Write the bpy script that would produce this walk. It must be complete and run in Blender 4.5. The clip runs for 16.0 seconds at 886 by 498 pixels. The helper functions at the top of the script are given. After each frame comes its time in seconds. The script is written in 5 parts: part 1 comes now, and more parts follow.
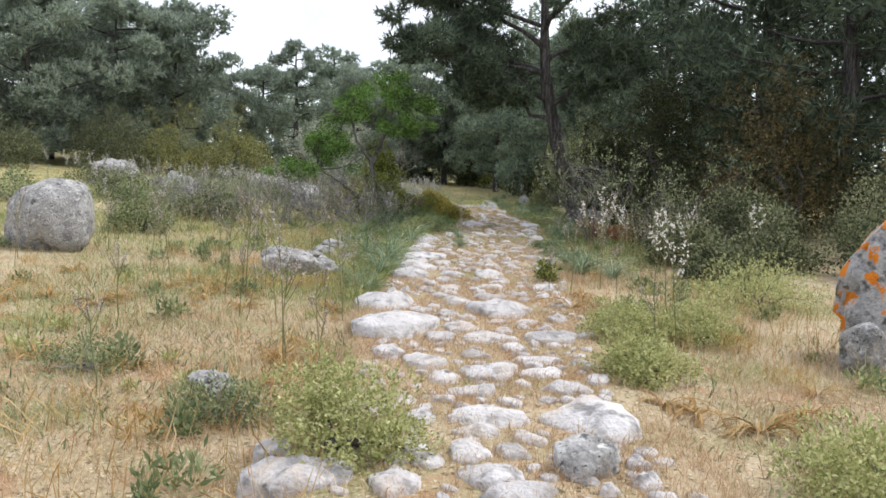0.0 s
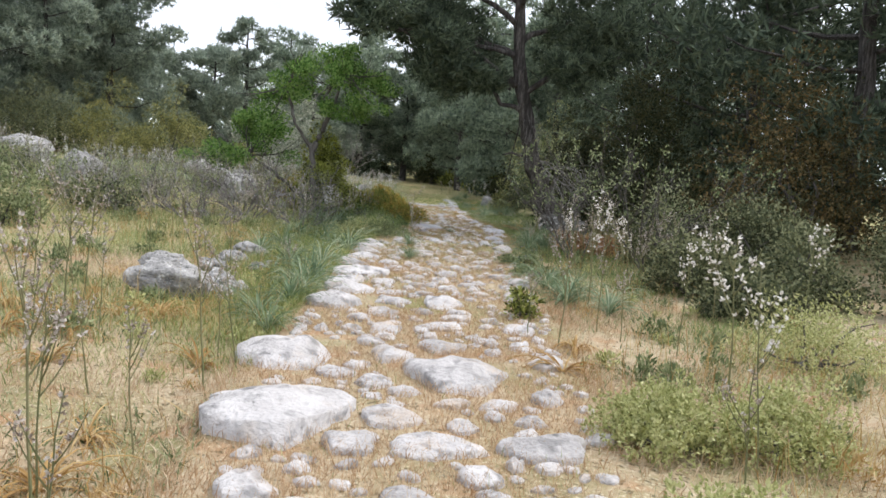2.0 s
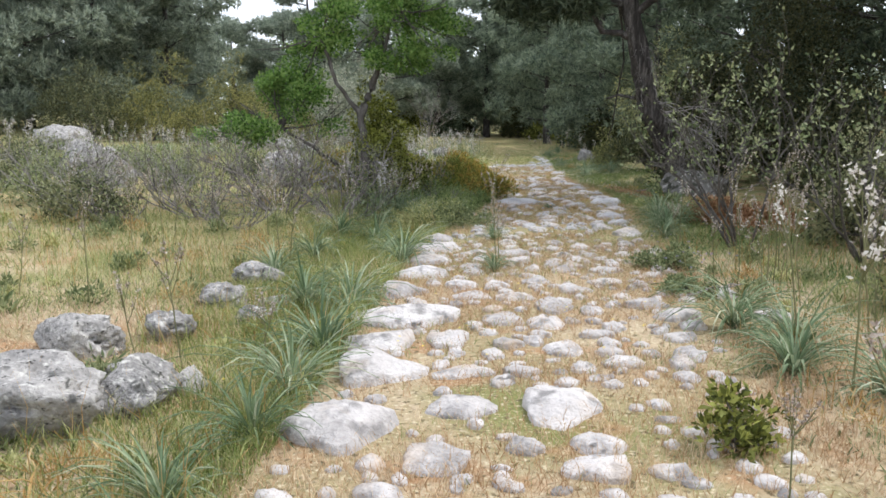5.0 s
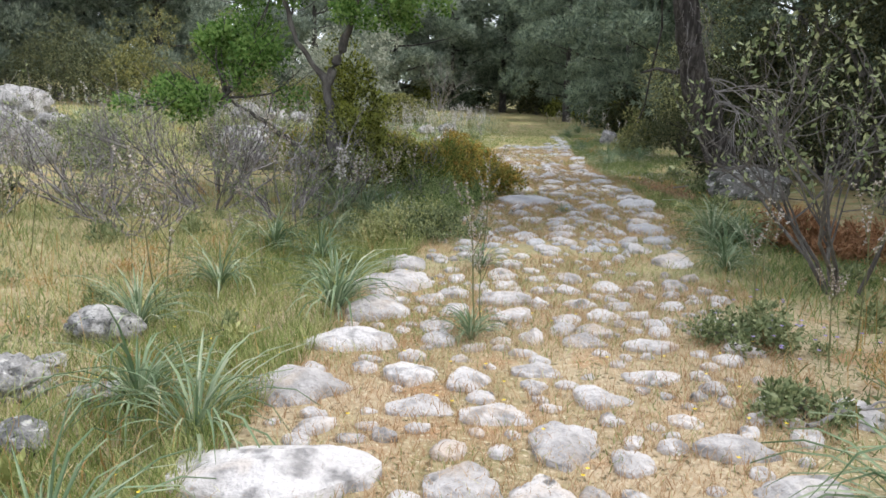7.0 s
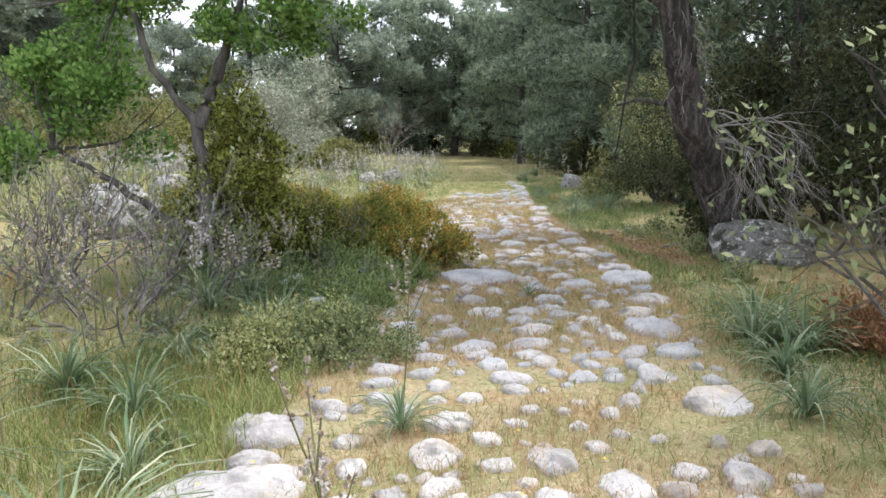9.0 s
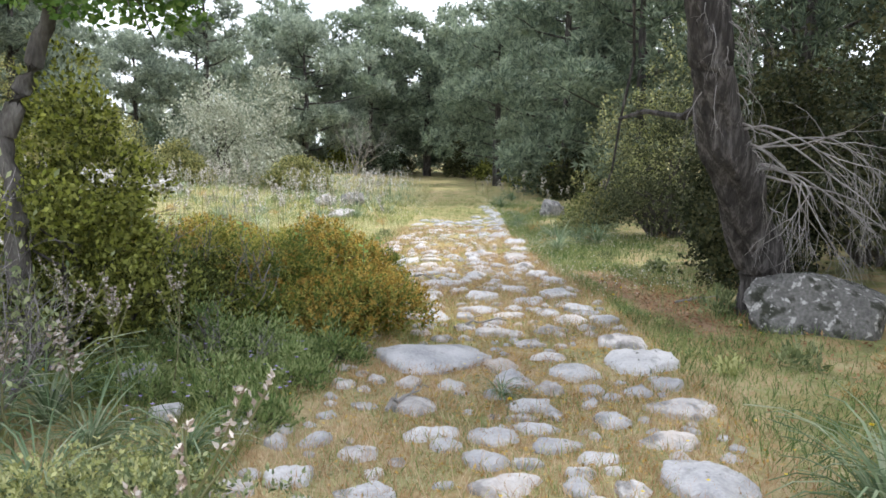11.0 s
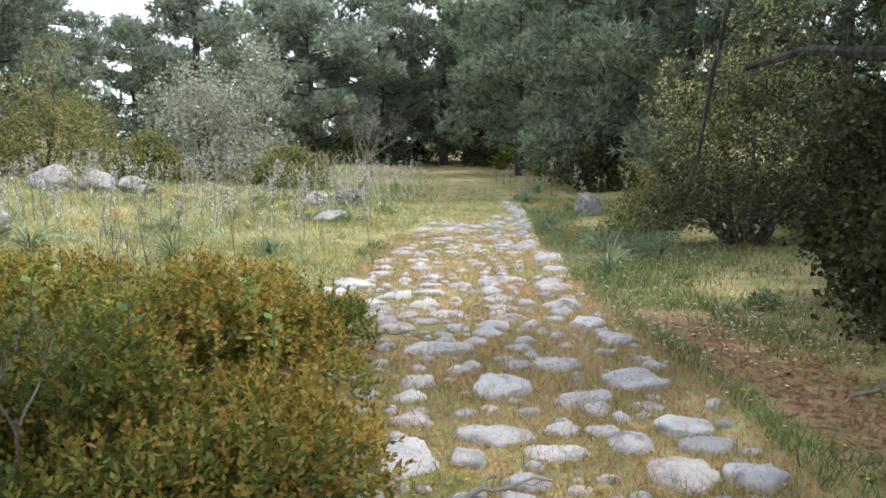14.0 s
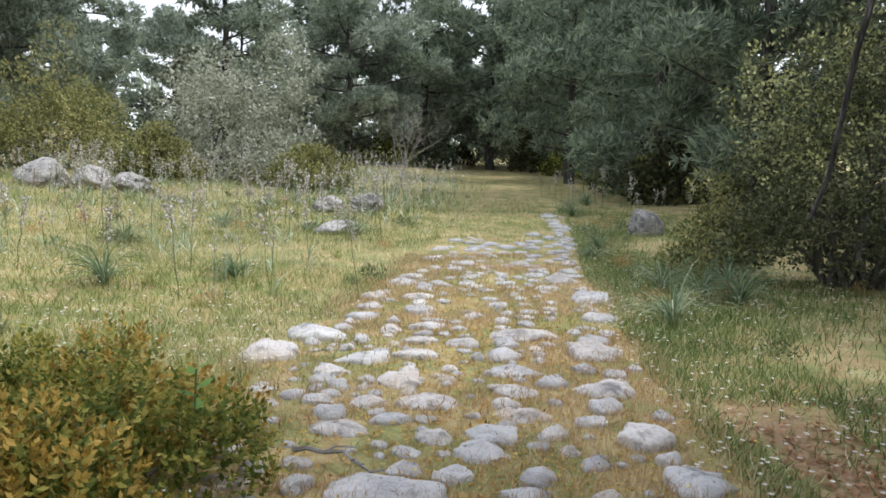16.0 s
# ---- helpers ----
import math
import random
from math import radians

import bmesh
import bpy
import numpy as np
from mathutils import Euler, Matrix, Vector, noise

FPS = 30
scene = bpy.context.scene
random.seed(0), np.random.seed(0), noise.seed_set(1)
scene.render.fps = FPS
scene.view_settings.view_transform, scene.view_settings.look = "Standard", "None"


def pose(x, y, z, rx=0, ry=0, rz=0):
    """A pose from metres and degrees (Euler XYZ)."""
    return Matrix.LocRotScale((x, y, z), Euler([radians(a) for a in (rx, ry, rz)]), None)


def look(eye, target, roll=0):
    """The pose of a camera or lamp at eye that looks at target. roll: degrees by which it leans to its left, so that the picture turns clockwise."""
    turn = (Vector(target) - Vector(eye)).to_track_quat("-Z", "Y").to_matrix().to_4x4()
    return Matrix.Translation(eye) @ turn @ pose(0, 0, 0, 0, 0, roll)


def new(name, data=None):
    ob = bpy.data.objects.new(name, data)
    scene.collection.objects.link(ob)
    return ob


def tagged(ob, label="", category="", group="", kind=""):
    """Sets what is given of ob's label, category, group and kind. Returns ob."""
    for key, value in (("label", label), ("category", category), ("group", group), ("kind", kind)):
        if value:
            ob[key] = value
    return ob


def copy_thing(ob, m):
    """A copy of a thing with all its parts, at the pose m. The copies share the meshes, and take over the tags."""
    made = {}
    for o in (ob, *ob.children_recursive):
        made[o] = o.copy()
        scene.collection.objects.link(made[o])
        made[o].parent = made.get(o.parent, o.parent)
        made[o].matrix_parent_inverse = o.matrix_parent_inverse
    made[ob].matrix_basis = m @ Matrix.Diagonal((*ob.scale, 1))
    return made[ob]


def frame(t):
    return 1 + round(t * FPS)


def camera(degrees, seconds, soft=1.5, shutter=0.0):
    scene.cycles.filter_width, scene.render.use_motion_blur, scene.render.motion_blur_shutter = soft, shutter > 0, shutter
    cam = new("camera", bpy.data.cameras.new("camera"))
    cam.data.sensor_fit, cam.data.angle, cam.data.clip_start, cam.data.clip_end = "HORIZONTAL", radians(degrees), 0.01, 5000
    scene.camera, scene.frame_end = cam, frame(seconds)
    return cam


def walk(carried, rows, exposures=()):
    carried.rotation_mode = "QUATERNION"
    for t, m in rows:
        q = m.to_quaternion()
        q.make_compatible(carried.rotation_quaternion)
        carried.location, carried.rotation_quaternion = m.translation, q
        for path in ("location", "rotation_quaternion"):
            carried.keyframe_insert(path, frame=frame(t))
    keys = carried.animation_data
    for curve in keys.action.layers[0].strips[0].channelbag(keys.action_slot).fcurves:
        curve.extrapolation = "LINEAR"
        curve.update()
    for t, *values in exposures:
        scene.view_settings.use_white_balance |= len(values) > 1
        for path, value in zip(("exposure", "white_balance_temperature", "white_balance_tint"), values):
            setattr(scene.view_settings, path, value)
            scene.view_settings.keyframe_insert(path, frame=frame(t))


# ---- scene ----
cam = camera(57.9, 16.0, soft=1.6)
METRES, EYE, TILT, LEAN, TURN = 22.7, 1.5, 0.0, 0.0, -4.0
ROWS = [
    (0.0, 0.0, 0.0, 0.0, 0.16, -5.95, -1.49),
    (0.5, 0.0011, 0.0365, -0.0023, -1.31, -6.27, -3.01),
    (1.0, 0.0029, 0.0712, -0.0054, -2.27, -6.58, -1.49),
    (1.5, 0.0061, 0.1058, -0.0039, -1.81, -6.99, -2.41),
    (2.0, 0.0084, 0.1378, -0.0038, -2.57, -6.04, -4.04),
    (2.5, 0.0109, 0.1699, -0.0047, -0.6, -7.45, -1.45),
    (3.0, 0.0117, 0.1985, -0.0025, 3.0, -9.51, -1.36),
    (5.5, 0.0171, 0.3635, -0.001, 3.34, -9.3, 1.13),
    (6.0, 0.0212, 0.3992, -0.0033, 4.74, -9.15, -0.38),
    (6.5, 0.0231, 0.4312, -0.0, 3.54, -10.04, -0.25),
    (7.0, 0.0239, 0.4637, -0.001, 4.83, -11.34, -0.71),
    (7.5, 0.0227, 0.4955, -0.0021, 5.53, -10.15, 1.19),
    (8.0, 0.0247, 0.5333, -0.003, 1.39, -9.12, 0.76),
    (10.5, 0.0357, 0.6832, -0.0018, 2.04, -7.44, 0.2),
    (11.0, 0.0384, 0.7135, -0.0033, -0.05, -6.93, -0.36),
    (11.5, 0.0401, 0.7399, -0.0027, 2.83, -7.12, 0.1),
    (12.0, 0.0422, 0.7718, -0.0031, 3.09, -8.85, 1.0),
    (12.5, 0.0446, 0.7958, -0.0048, 2.72, -4.96, 0.28),
    (13.0, 0.0461, 0.8229, -0.0035, 3.77, -8.47, 0.92),
    (13.5, 0.0461, 0.8508, -0.0027, 2.56, -9.71, 0.48),
    (14.0, 0.048, 0.8807, -0.0048, 1.48, -7.79, 0.74),
    (14.5, 0.0503, 0.9108, -0.0059, 2.9, -7.21, 0.42),
    (15.0, 0.0545, 0.9423, -0.0046, 1.24, -7.36, -0.33),
    (15.5, 0.0594, 0.9677, -0.0059, 1.41, -7.89, -0.61),
    (16.0, 0.0626, 0.9957, -0.0071, 5.25, -7.55, -0.82),
]
walk(cam, [(t, pose(0, 0, EYE, TILT, LEAN, TURN) @ pose(METRES * x, METRES * y, METRES * z, 90 + pitch, roll, yaw)) for t, x, y, z, yaw, pitch, roll in ROWS], exposures=[(0.0, 0.1), (5.5, 0.22), (8.0, 0.35), (10.5, 0.75), (12.5, 0.7), (14.0, 0.46), (16.0, 0.24)])

# ---- sky, sun, exposure ----
SUN_EL, SUN_AZ = radians(54), radians(76)
world = bpy.data.worlds.new("sky")
scene.world = world
world.use_nodes = True
wn, wl = world.node_tree.nodes, world.node_tree.links
wn.clear()
w_out, w_bg = wn.new("ShaderNodeOutputWorld"), wn.new("ShaderNodeBackground")
w_sky = wn.new("ShaderNodeTexSky")
w_sky.sky_type, w_sky.sun_disc, w_sky.sun_elevation, w_sky.sun_rotation = "NISHITA", False, SUN_EL, SUN_AZ
w_co, w_no, w_ramp, w_mix = wn.new("ShaderNodeTexCoord"), wn.new("ShaderNodeTexNoise"), wn.new("ShaderNodeValToRGB"), wn.new("ShaderNodeMix")
w_no.inputs["Scale"].default_value, w_no.inputs["Detail"].default_value = 3.5, 7
w_ramp.color_ramp.elements[0].position, w_ramp.color_ramp.elements[1].position = 0.30, 0.47
w_ramp.color_ramp.elements[0].color = (0.35, 0.35, 0.35, 1)
w_mix.data_type = "RGBA"
w_mix.inputs["B"].default_value = (9.9, 10.5, 11.8, 1)
wl.new(w_co.outputs["Generated"], w_no.inputs["Vector"])
wl.new(w_no.outputs["Fac"], w_ramp.inputs["Fac"])
wl.new(w_ramp.outputs["Color"], w_mix.inputs["Factor"])
wl.new(w_sky.outputs["Color"], w_mix.inputs["A"])
wl.new(w_mix.outputs["Result"], w_bg.inputs["Color"])
w_bg.inputs["Strength"].default_value = 0.115
wl.new(w_bg.outputs["Background"], w_out.inputs["Surface"])

sun = new("sun", bpy.data.lights.new("sun", "SUN"))
sun.data.energy, sun.data.angle, sun.data.color = 2.75, radians(9), (1.0, 0.97, 0.94)
toward = Vector((math.sin(SUN_AZ) * math.cos(SUN_EL), math.cos(SUN_AZ) * math.cos(SUN_EL), math.sin(SUN_EL)))
sun.matrix_world = look(toward * 60, (0, 0, 0))


# ---- materials ----
def material(name, colours, scale=4.0, rough=0.9, fine=40.0, bump=0.3, island=0.0, random=0.0, spots=(), leafy=0.0, stretch=(1, 1, 1), generated=False):
    """Noise-mottled surface: colours along a ramp at one scale, grain at a finer one; spots: (colour, scale, from, to) layers."""
    m = bpy.data.materials.new(name)
    m.use_nodes = True
    n, l = m.node_tree.nodes, m.node_tree.links
    bsdf = n["Principled BSDF"]
    bsdf.inputs["Roughness"].default_value = rough
    bsdf.inputs["Specular IOR Level"].default_value = 0.25
    co, mp = n.new("ShaderNodeTexCoord"), n.new("ShaderNodeMapping")
    mp.inputs["Scale"].default_value = stretch
    geo, info = n.new("ShaderNodeNewGeometry"), n.new("ShaderNodeObjectInfo")
    l.new(geo.outputs["Position"] if not generated else co.outputs["Object"], mp.inputs["Vector"])

    def noisy(s, detail=4.0):
        t = n.new("ShaderNodeTexNoise")
        t.inputs["Scale"].default_value, t.inputs["Detail"].default_value = s, detail
        l.new(mp.outputs["Vector"], t.inputs["Vector"])
        return t.outputs["Fac"]

    def maths(op, a, b):
        k = n.new("ShaderNodeMath")
        k.operation = op
        for i, v in enumerate((a, b)):
            if isinstance(v, (int, float)):
                k.inputs[i].default_value = v
            else:
                l.new(v, k.inputs[i])
        return k.outputs[0]

    big, grain = noisy(scale), noisy(fine, 6.0)
    fac = maths("ADD", maths("MULTIPLY", big, 0.65), maths("MULTIPLY", grain, 0.35))
    if island:
        fac = maths("ADD", fac, maths("MULTIPLY", maths("SUBTRACT", geo.outputs["Random Per Island"], 0.5), island))
    if random:
        fac = maths("ADD", fac, maths("MULTIPLY", maths("SUBTRACT", info.outputs["Random"], 0.5), random))
    ramp = n.new("ShaderNodeValToRGB")
    e = ramp.color_ramp.elements
    for i, c in enumerate(colours):
        p = 0.3 + 0.4 * i / max(1, len(colours) - 1)
        k = e[i] if i < 2 else e.new(p)
        k.position, k.color = p, (*c, 1)
    l.new(fac, ramp.inputs["Fac"])
    colour = ramp.outputs["Color"]
    for c, s, a, b in spots:
        r = n.new("ShaderNodeMapRange")
        r.inputs["From Min"].default_value, r.inputs["From Max"].default_value = a, b
        l.new(noisy(s, 5.0), r.inputs["Value"])
        mix = n.new("ShaderNodeMix")
        mix.data_type = "RGBA"
        l.new(r.outputs["Result"], mix.inputs["Factor"])
        l.new(colour, mix.inputs["A"])
        mix.inputs["B"].default_value = (*c, 1)
        colour = mix.outputs["Result"]
    l.new(colour, bsdf.inputs["Base Color"])
    if bump:
        b = n.new("ShaderNodeBump")
        b.inputs["Strength"].default_value, b.inputs["Distance"].default_value = bump, 0.02
        l.new(maths("ADD", grain, maths("MULTIPLY", big, 1.5)), b.inputs["Height"])
        l.new(b.outputs["Normal"], bsdf.inputs["Normal"])
    if leafy:
        tr, mx = n.new("ShaderNodeBsdfTranslucent"), n.new("ShaderNodeMixShader")
        l.new(colour, tr.inputs["Color"])
        mx.inputs["Fac"].default_value = leafy
        l.new(bsdf.outputs["BSDF"], mx.inputs[1])
        l.new(tr.outputs["BSDF"], mx.inputs[2])
        l.new(mx.outputs["Shader"], n["Material Output"].inputs["Surface"])
    return m


M_GROUND = material("dry_meadow_soil", [(0.17, 0.16, 0.065), (0.33, 0.27, 0.155), (0.45, 0.36, 0.25), (0.27, 0.24, 0.115)], 1.1, 0.95, 22, 1.0,
                    spots=[((0.19, 0.20, 0.07), 0.5, 0.52, 0.66), ((0.36, 0.22, 0.12), 2.2, 0.54, 0.66), ((0.12, 0.095, 0.05), 24, 0.55, 0.66), ((0.54, 0.47, 0.33), 38, 0.57, 0.66)])


def mossy_further_on(m):
    """Beyond the tree the soil turns to moss, short green growth and rusty litter."""
    n, l = m.node_tree.nodes, m.node_tree.links
    bsdf = n["Principled BSDF"]
    old = bsdf.inputs["Base Color"].links[0].from_socket
    geo, sep, rng_y, tex, ramp, mix = [n.new(k) for k in ("ShaderNodeNewGeometry", "ShaderNodeSeparateXYZ", "ShaderNodeMapRange", "ShaderNodeTexNoise", "ShaderNodeValToRGB", "ShaderNodeMix")]
    l.new(geo.outputs["Position"], sep.inputs["Vector"])
    l.new(sep.outputs["Y"], rng_y.inputs["Value"])
    rng_y.inputs["From Min"].default_value, rng_y.inputs["From Max"].default_value = 14, 24
    rng_y.inputs["To Max"].default_value = 0.8
    l.new(geo.outputs["Position"], tex.inputs["Vector"])
    tex.inputs["Scale"].default_value, tex.inputs["Detail"].default_value = 2.6, 9
    e = ramp.color_ramp.elements
    e[0].position, e[0].color = 0.36, (0.15, 0.17, 0.055, 1)
    e[1].position, e[1].color = 0.66, (0.43, 0.39, 0.19, 1)
    for p, c in ((0.46, (0.25, 0.27, 0.095, 1)), (0.54, (0.37, 0.27, 0.13, 1))):
        k = e.new(p)
        k.color = c
    l.new(tex.outputs["Fac"], ramp.inputs["Fac"])
    mix.data_type = "RGBA"
    l.new(rng_y.outputs["Result"], mix.inputs["Factor"])
    l.new(old, mix.inputs["A"])
    l.new(ramp.outputs["Color"], mix.inputs["B"])
    # a trodden strip of bare reddish soil beside the path
    def maths(op, a, b):
        k = n.new("ShaderNodeMath")
        k.operation, k.use_clamp = op, op == "MULTIPLY"
        for i, v in enumerate((a, b)):
            if isinstance(v, (int, float)):
                k.inputs[i].default_value = v
            else:
                l.new(v, k.inputs[i])
        return k.outputs[0]

    off = maths("ABSOLUTE", maths("ADD", maths("SUBTRACT", sep.outputs["X"], 5.4), tex.outputs["Fac"]), 0)
    strip, ends = n.new("ShaderNodeMapRange"), n.new("ShaderNodeMapRange")
    strip.inputs["From Min"].default_value, strip.inputs["From Max"].default_value = 0.36, 0.04
    l.new(off, strip.inputs["Value"])
    ends.inputs["From Min"].default_value, ends.inputs["From Max"].default_value = 2.8, 2.0
    l.new(maths("ABSOLUTE", maths("SUBTRACT", sep.outputs["Y"], 25.0), 0), ends.inputs["Value"])
    bare = n.new("ShaderNodeMix")
    bare.data_type = "RGBA"
    l.new(maths("MULTIPLY", strip.outputs["Result"], ends.outputs["Result"]), bare.inputs["Factor"])
    l.new(mix.outputs["Result"], bare.inputs["A"])
    bare.inputs["B"].default_value = (0.30, 0.20, 0.125, 1)
    l.new(bare.outputs["Result"], bsdf.inputs["Base Color"])


mossy_further_on(M_GROUND)
M_STONE = material("pale_limestone", [(0.31, 0.295, 0.285), (0.49, 0.465, 0.455), (0.63, 0.605, 0.595)], 4, 0.95, 34, 1.0, random=0.22,
                   spots=[((0.25, 0.24, 0.235), 7, 0.53, 0.66), ((0.50, 0.41, 0.33), 2.6, 0.55, 0.76), ((0.15, 0.145, 0.14), 5.5, 0.68, 0.72)])
M_GREYSTONE = material("grey_limestone", [(0.32, 0.32, 0.335), (0.47, 0.465, 0.475), (0.59, 0.58, 0.58)], 5, 0.9, 50, 0.5, random=0.2,
                       spots=[((0.24, 0.24, 0.235), 6, 0.58, 0.70), ((0.16, 0.16, 0.15), 16, 0.66, 0.72)])
M_ROCK = material("weathered_rock", [(0.13, 0.13, 0.13), (0.32, 0.31, 0.30), (0.50, 0.485, 0.47)], 6, 0.92, 40, 1.0, random=0.2,
                  spots=[((0.11, 0.11, 0.105), 9, 0.58, 0.68), ((0.56, 0.55, 0.52), 22, 0.56, 0.70), ((0.05, 0.05, 0.047), 34, 0.60, 0.69)])
M_MOSSROCK = material("dark_mottled_rock", [(0.07, 0.07, 0.066), (0.19, 0.185, 0.175), (0.36, 0.35, 0.335)], 7, 0.93, 38, 1.0,
                      spots=[((0.055, 0.058, 0.045), 7, 0.50, 0.60), ((0.50, 0.49, 0.47), 16, 0.58, 0.66)])
M_LICHEN = material("orange_lichened_rock", [(0.16, 0.16, 0.16), (0.36, 0.35, 0.34), (0.50, 0.48, 0.46)], 6, 0.92, 40, 1.0,
                    spots=[((0.08, 0.08, 0.07), 9, 0.56, 0.66), ((0.64, 0.20, 0.02), 6.0, 0.54, 0.58)])
M_BARK = material("pine_bark", [(0.016, 0.015, 0.014), (0.065, 0.059, 0.056), (0.21, 0.195, 0.185)], 16, 0.95, 70, 1.0, stretch=(1, 1, 0.16))
M_GREYBARK = material("grey_bark", [(0.045, 0.042, 0.038), (0.11, 0.10, 0.09), (0.21, 0.20, 0.18)], 12, 0.95, 70, 0.6, stretch=(1, 1, 0.3))
M_TWIG = material("weathered_twig", [(0.085, 0.077, 0.073), (0.19, 0.172, 0.168), (0.34, 0.315, 0.305)], 12, 0.95, 70, 0.3, island=0.4)
M_DEAD = material("dead_twig", [(0.15, 0.14, 0.13), (0.26, 0.245, 0.235), (0.38, 0.36, 0.345)], 12, 0.95, 70, 0.3, island=0.3)


def leaf_material(name, colours, leafy=0.3, rough=0.65):
    return material(name, colours, 1.3, rough, 9, 0.0, island=0.55, random=0.1, leafy=leafy)


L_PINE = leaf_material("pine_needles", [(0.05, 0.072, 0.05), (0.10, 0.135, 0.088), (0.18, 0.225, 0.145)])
# Paler copies of the needles, for farther pines: haze is put into their colour.
L_HAZEPINE = leaf_material("hazed_pine_needles", [(0.16, 0.20, 0.16), (0.29, 0.345, 0.27), (0.43, 0.485, 0.385)], 0.45)
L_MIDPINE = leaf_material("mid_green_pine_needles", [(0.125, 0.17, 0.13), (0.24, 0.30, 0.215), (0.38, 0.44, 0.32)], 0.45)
L_GREEN = leaf_material("fresh_green_leaves", [(0.07, 0.145, 0.03), (0.15, 0.28, 0.065), (0.28, 0.41, 0.12)], 0.4)
L_JUNIPER = leaf_material("olive_scale_leaves", [(0.05, 0.06, 0.012), (0.125, 0.145, 0.032), (0.36, 0.38, 0.10)])
L_MASTIC = leaf_material("rusty_green_leaves", [(0.10, 0.14, 0.028), (0.235, 0.25, 0.055), (0.43, 0.38, 0.10)], 0.42)
L_SHOOT = leaf_material("rusty_mastic_shoots", [(0.20, 0.14, 0.028), (0.37, 0.245, 0.05), (0.53, 0.375, 0.10)], 0.42)
L_FRESH = leaf_material("fresh_weed_leaves", [(0.10, 0.155, 0.05), (0.21, 0.285, 0.10), (0.38, 0.43, 0.20)])
# Yellow-green tips, brightened so the juniper's sunlit top is in the colour.
L_LIME = leaf_material("yellow_green_lit_juniper_tips", [(0.15, 0.18, 0.025), (0.27, 0.30, 0.05), (0.40, 0.42, 0.09)])
L_RUSTOAK = leaf_material("bronzed_oak_leaves", [(0.05, 0.045, 0.018), (0.11, 0.092, 0.036), (0.22, 0.155, 0.066)])
L_THORN = leaf_material("yellow_green_leaves", [(0.26, 0.28, 0.10), (0.45, 0.47, 0.205), (0.60, 0.59, 0.31)])
L_OAK = leaf_material("dark_oak_leaves", [(0.024, 0.032, 0.014), (0.055, 0.065, 0.028), (0.11, 0.11, 0.048)])
L_BROOM = leaf_material("yellowing_leaves", [(0.11, 0.13, 0.05), (0.24, 0.25, 0.10), (0.42, 0.39, 0.16)])
L_OLIVE = leaf_material("silver_olive_leaves", [(0.23, 0.255, 0.185), (0.37, 0.395, 0.305), (0.52, 0.535, 0.44)])
L_HERB = leaf_material("grey_green_herb", [(0.11, 0.145, 0.065), (0.22, 0.26, 0.125), (0.36, 0.39, 0.21)])
L_SCRUB = leaf_material("dull_scrub_leaves", [(0.06, 0.075, 0.038), (0.14, 0.155, 0.08), (0.30, 0.31, 0.17)])
L_RUST = leaf_material("rusty_shoots", [(0.28, 0.17, 0.04), (0.46, 0.29, 0.075), (0.60, 0.42, 0.13)])
L_FERN = leaf_material("rusty_dry_fern", [(0.19, 0.095, 0.045), (0.34, 0.185, 0.095), (0.46, 0.28, 0.16)])
L_STRAP = leaf_material("blue_green_straps", [(0.125, 0.19, 0.098), (0.265, 0.345, 0.205), (0.53, 0.56, 0.41)], 0.3, 0.5)
L_DRYSTRAP = leaf_material("withered_straps", [(0.34, 0.20, 0.07), (0.49, 0.325, 0.13), (0.59, 0.46, 0.25)], 0.3)
G_STRAW = leaf_material("straw_grass", [(0.40, 0.28, 0.17), (0.545, 0.41, 0.275), (0.68, 0.56, 0.41)], 0.3)
G_RUSTSTRAW = leaf_material("russet_straw_grass", [(0.38, 0.235, 0.125), (0.53, 0.37, 0.22), (0.66, 0.52, 0.36)], 0.3)
# Darker green for the verge: shade from the trees is put into the colour.
G_VERGE = leaf_material("shade_darkened_verge_grass", [(0.075, 0.13, 0.04), (0.155, 0.23, 0.075), (0.30, 0.35, 0.14)], 0.35)
G_GREEN = leaf_material("green_grass", [(0.17, 0.22, 0.075), (0.31, 0.35, 0.14), (0.52, 0.50, 0.27)], 0.35)
G_PALE = leaf_material("pale_meadow_grass", [(0.27, 0.29, 0.13), (0.43, 0.44, 0.22), (0.62, 0.59, 0.38)], 0.35)
G_LUSH = leaf_material("lush_grass", [(0.14, 0.19, 0.05), (0.27, 0.32, 0.105), (0.46, 0.47, 0.21)], 0.35)
P_WHITE = leaf_material("white_petals", [(0.55, 0.50, 0.46), (0.70, 0.67, 0.62), (0.85, 0.83, 0.80)], 0.3)
P_PALE = leaf_material("faded_buds", [(0.26, 0.20, 0.16), (0.42, 0.36, 0.31), (0.60, 0.56, 0.52)], 0.2)
P_SPIKE = leaf_material("greyish_white_spikes", [(0.32, 0.29, 0.27), (0.50, 0.48, 0.46), (0.72, 0.70, 0.68)], 0.25)
P_YELLOW = leaf_material("yellow_petals", [(0.70, 0.50, 0.03), (0.80, 0.62, 0.05), (0.85, 0.70, 0.10)], 0.3)
P_VIOLET = leaf_material("violet_petals", [(0.22, 0.16, 0.42), (0.32, 0.25, 0.55), (0.45, 0.38, 0.65)], 0.3)
P_STEM = leaf_material("green_stem", [(0.10, 0.11, 0.05), (0.17, 0.18, 0.085), (0.24, 0.22, 0.12)], 0.1)

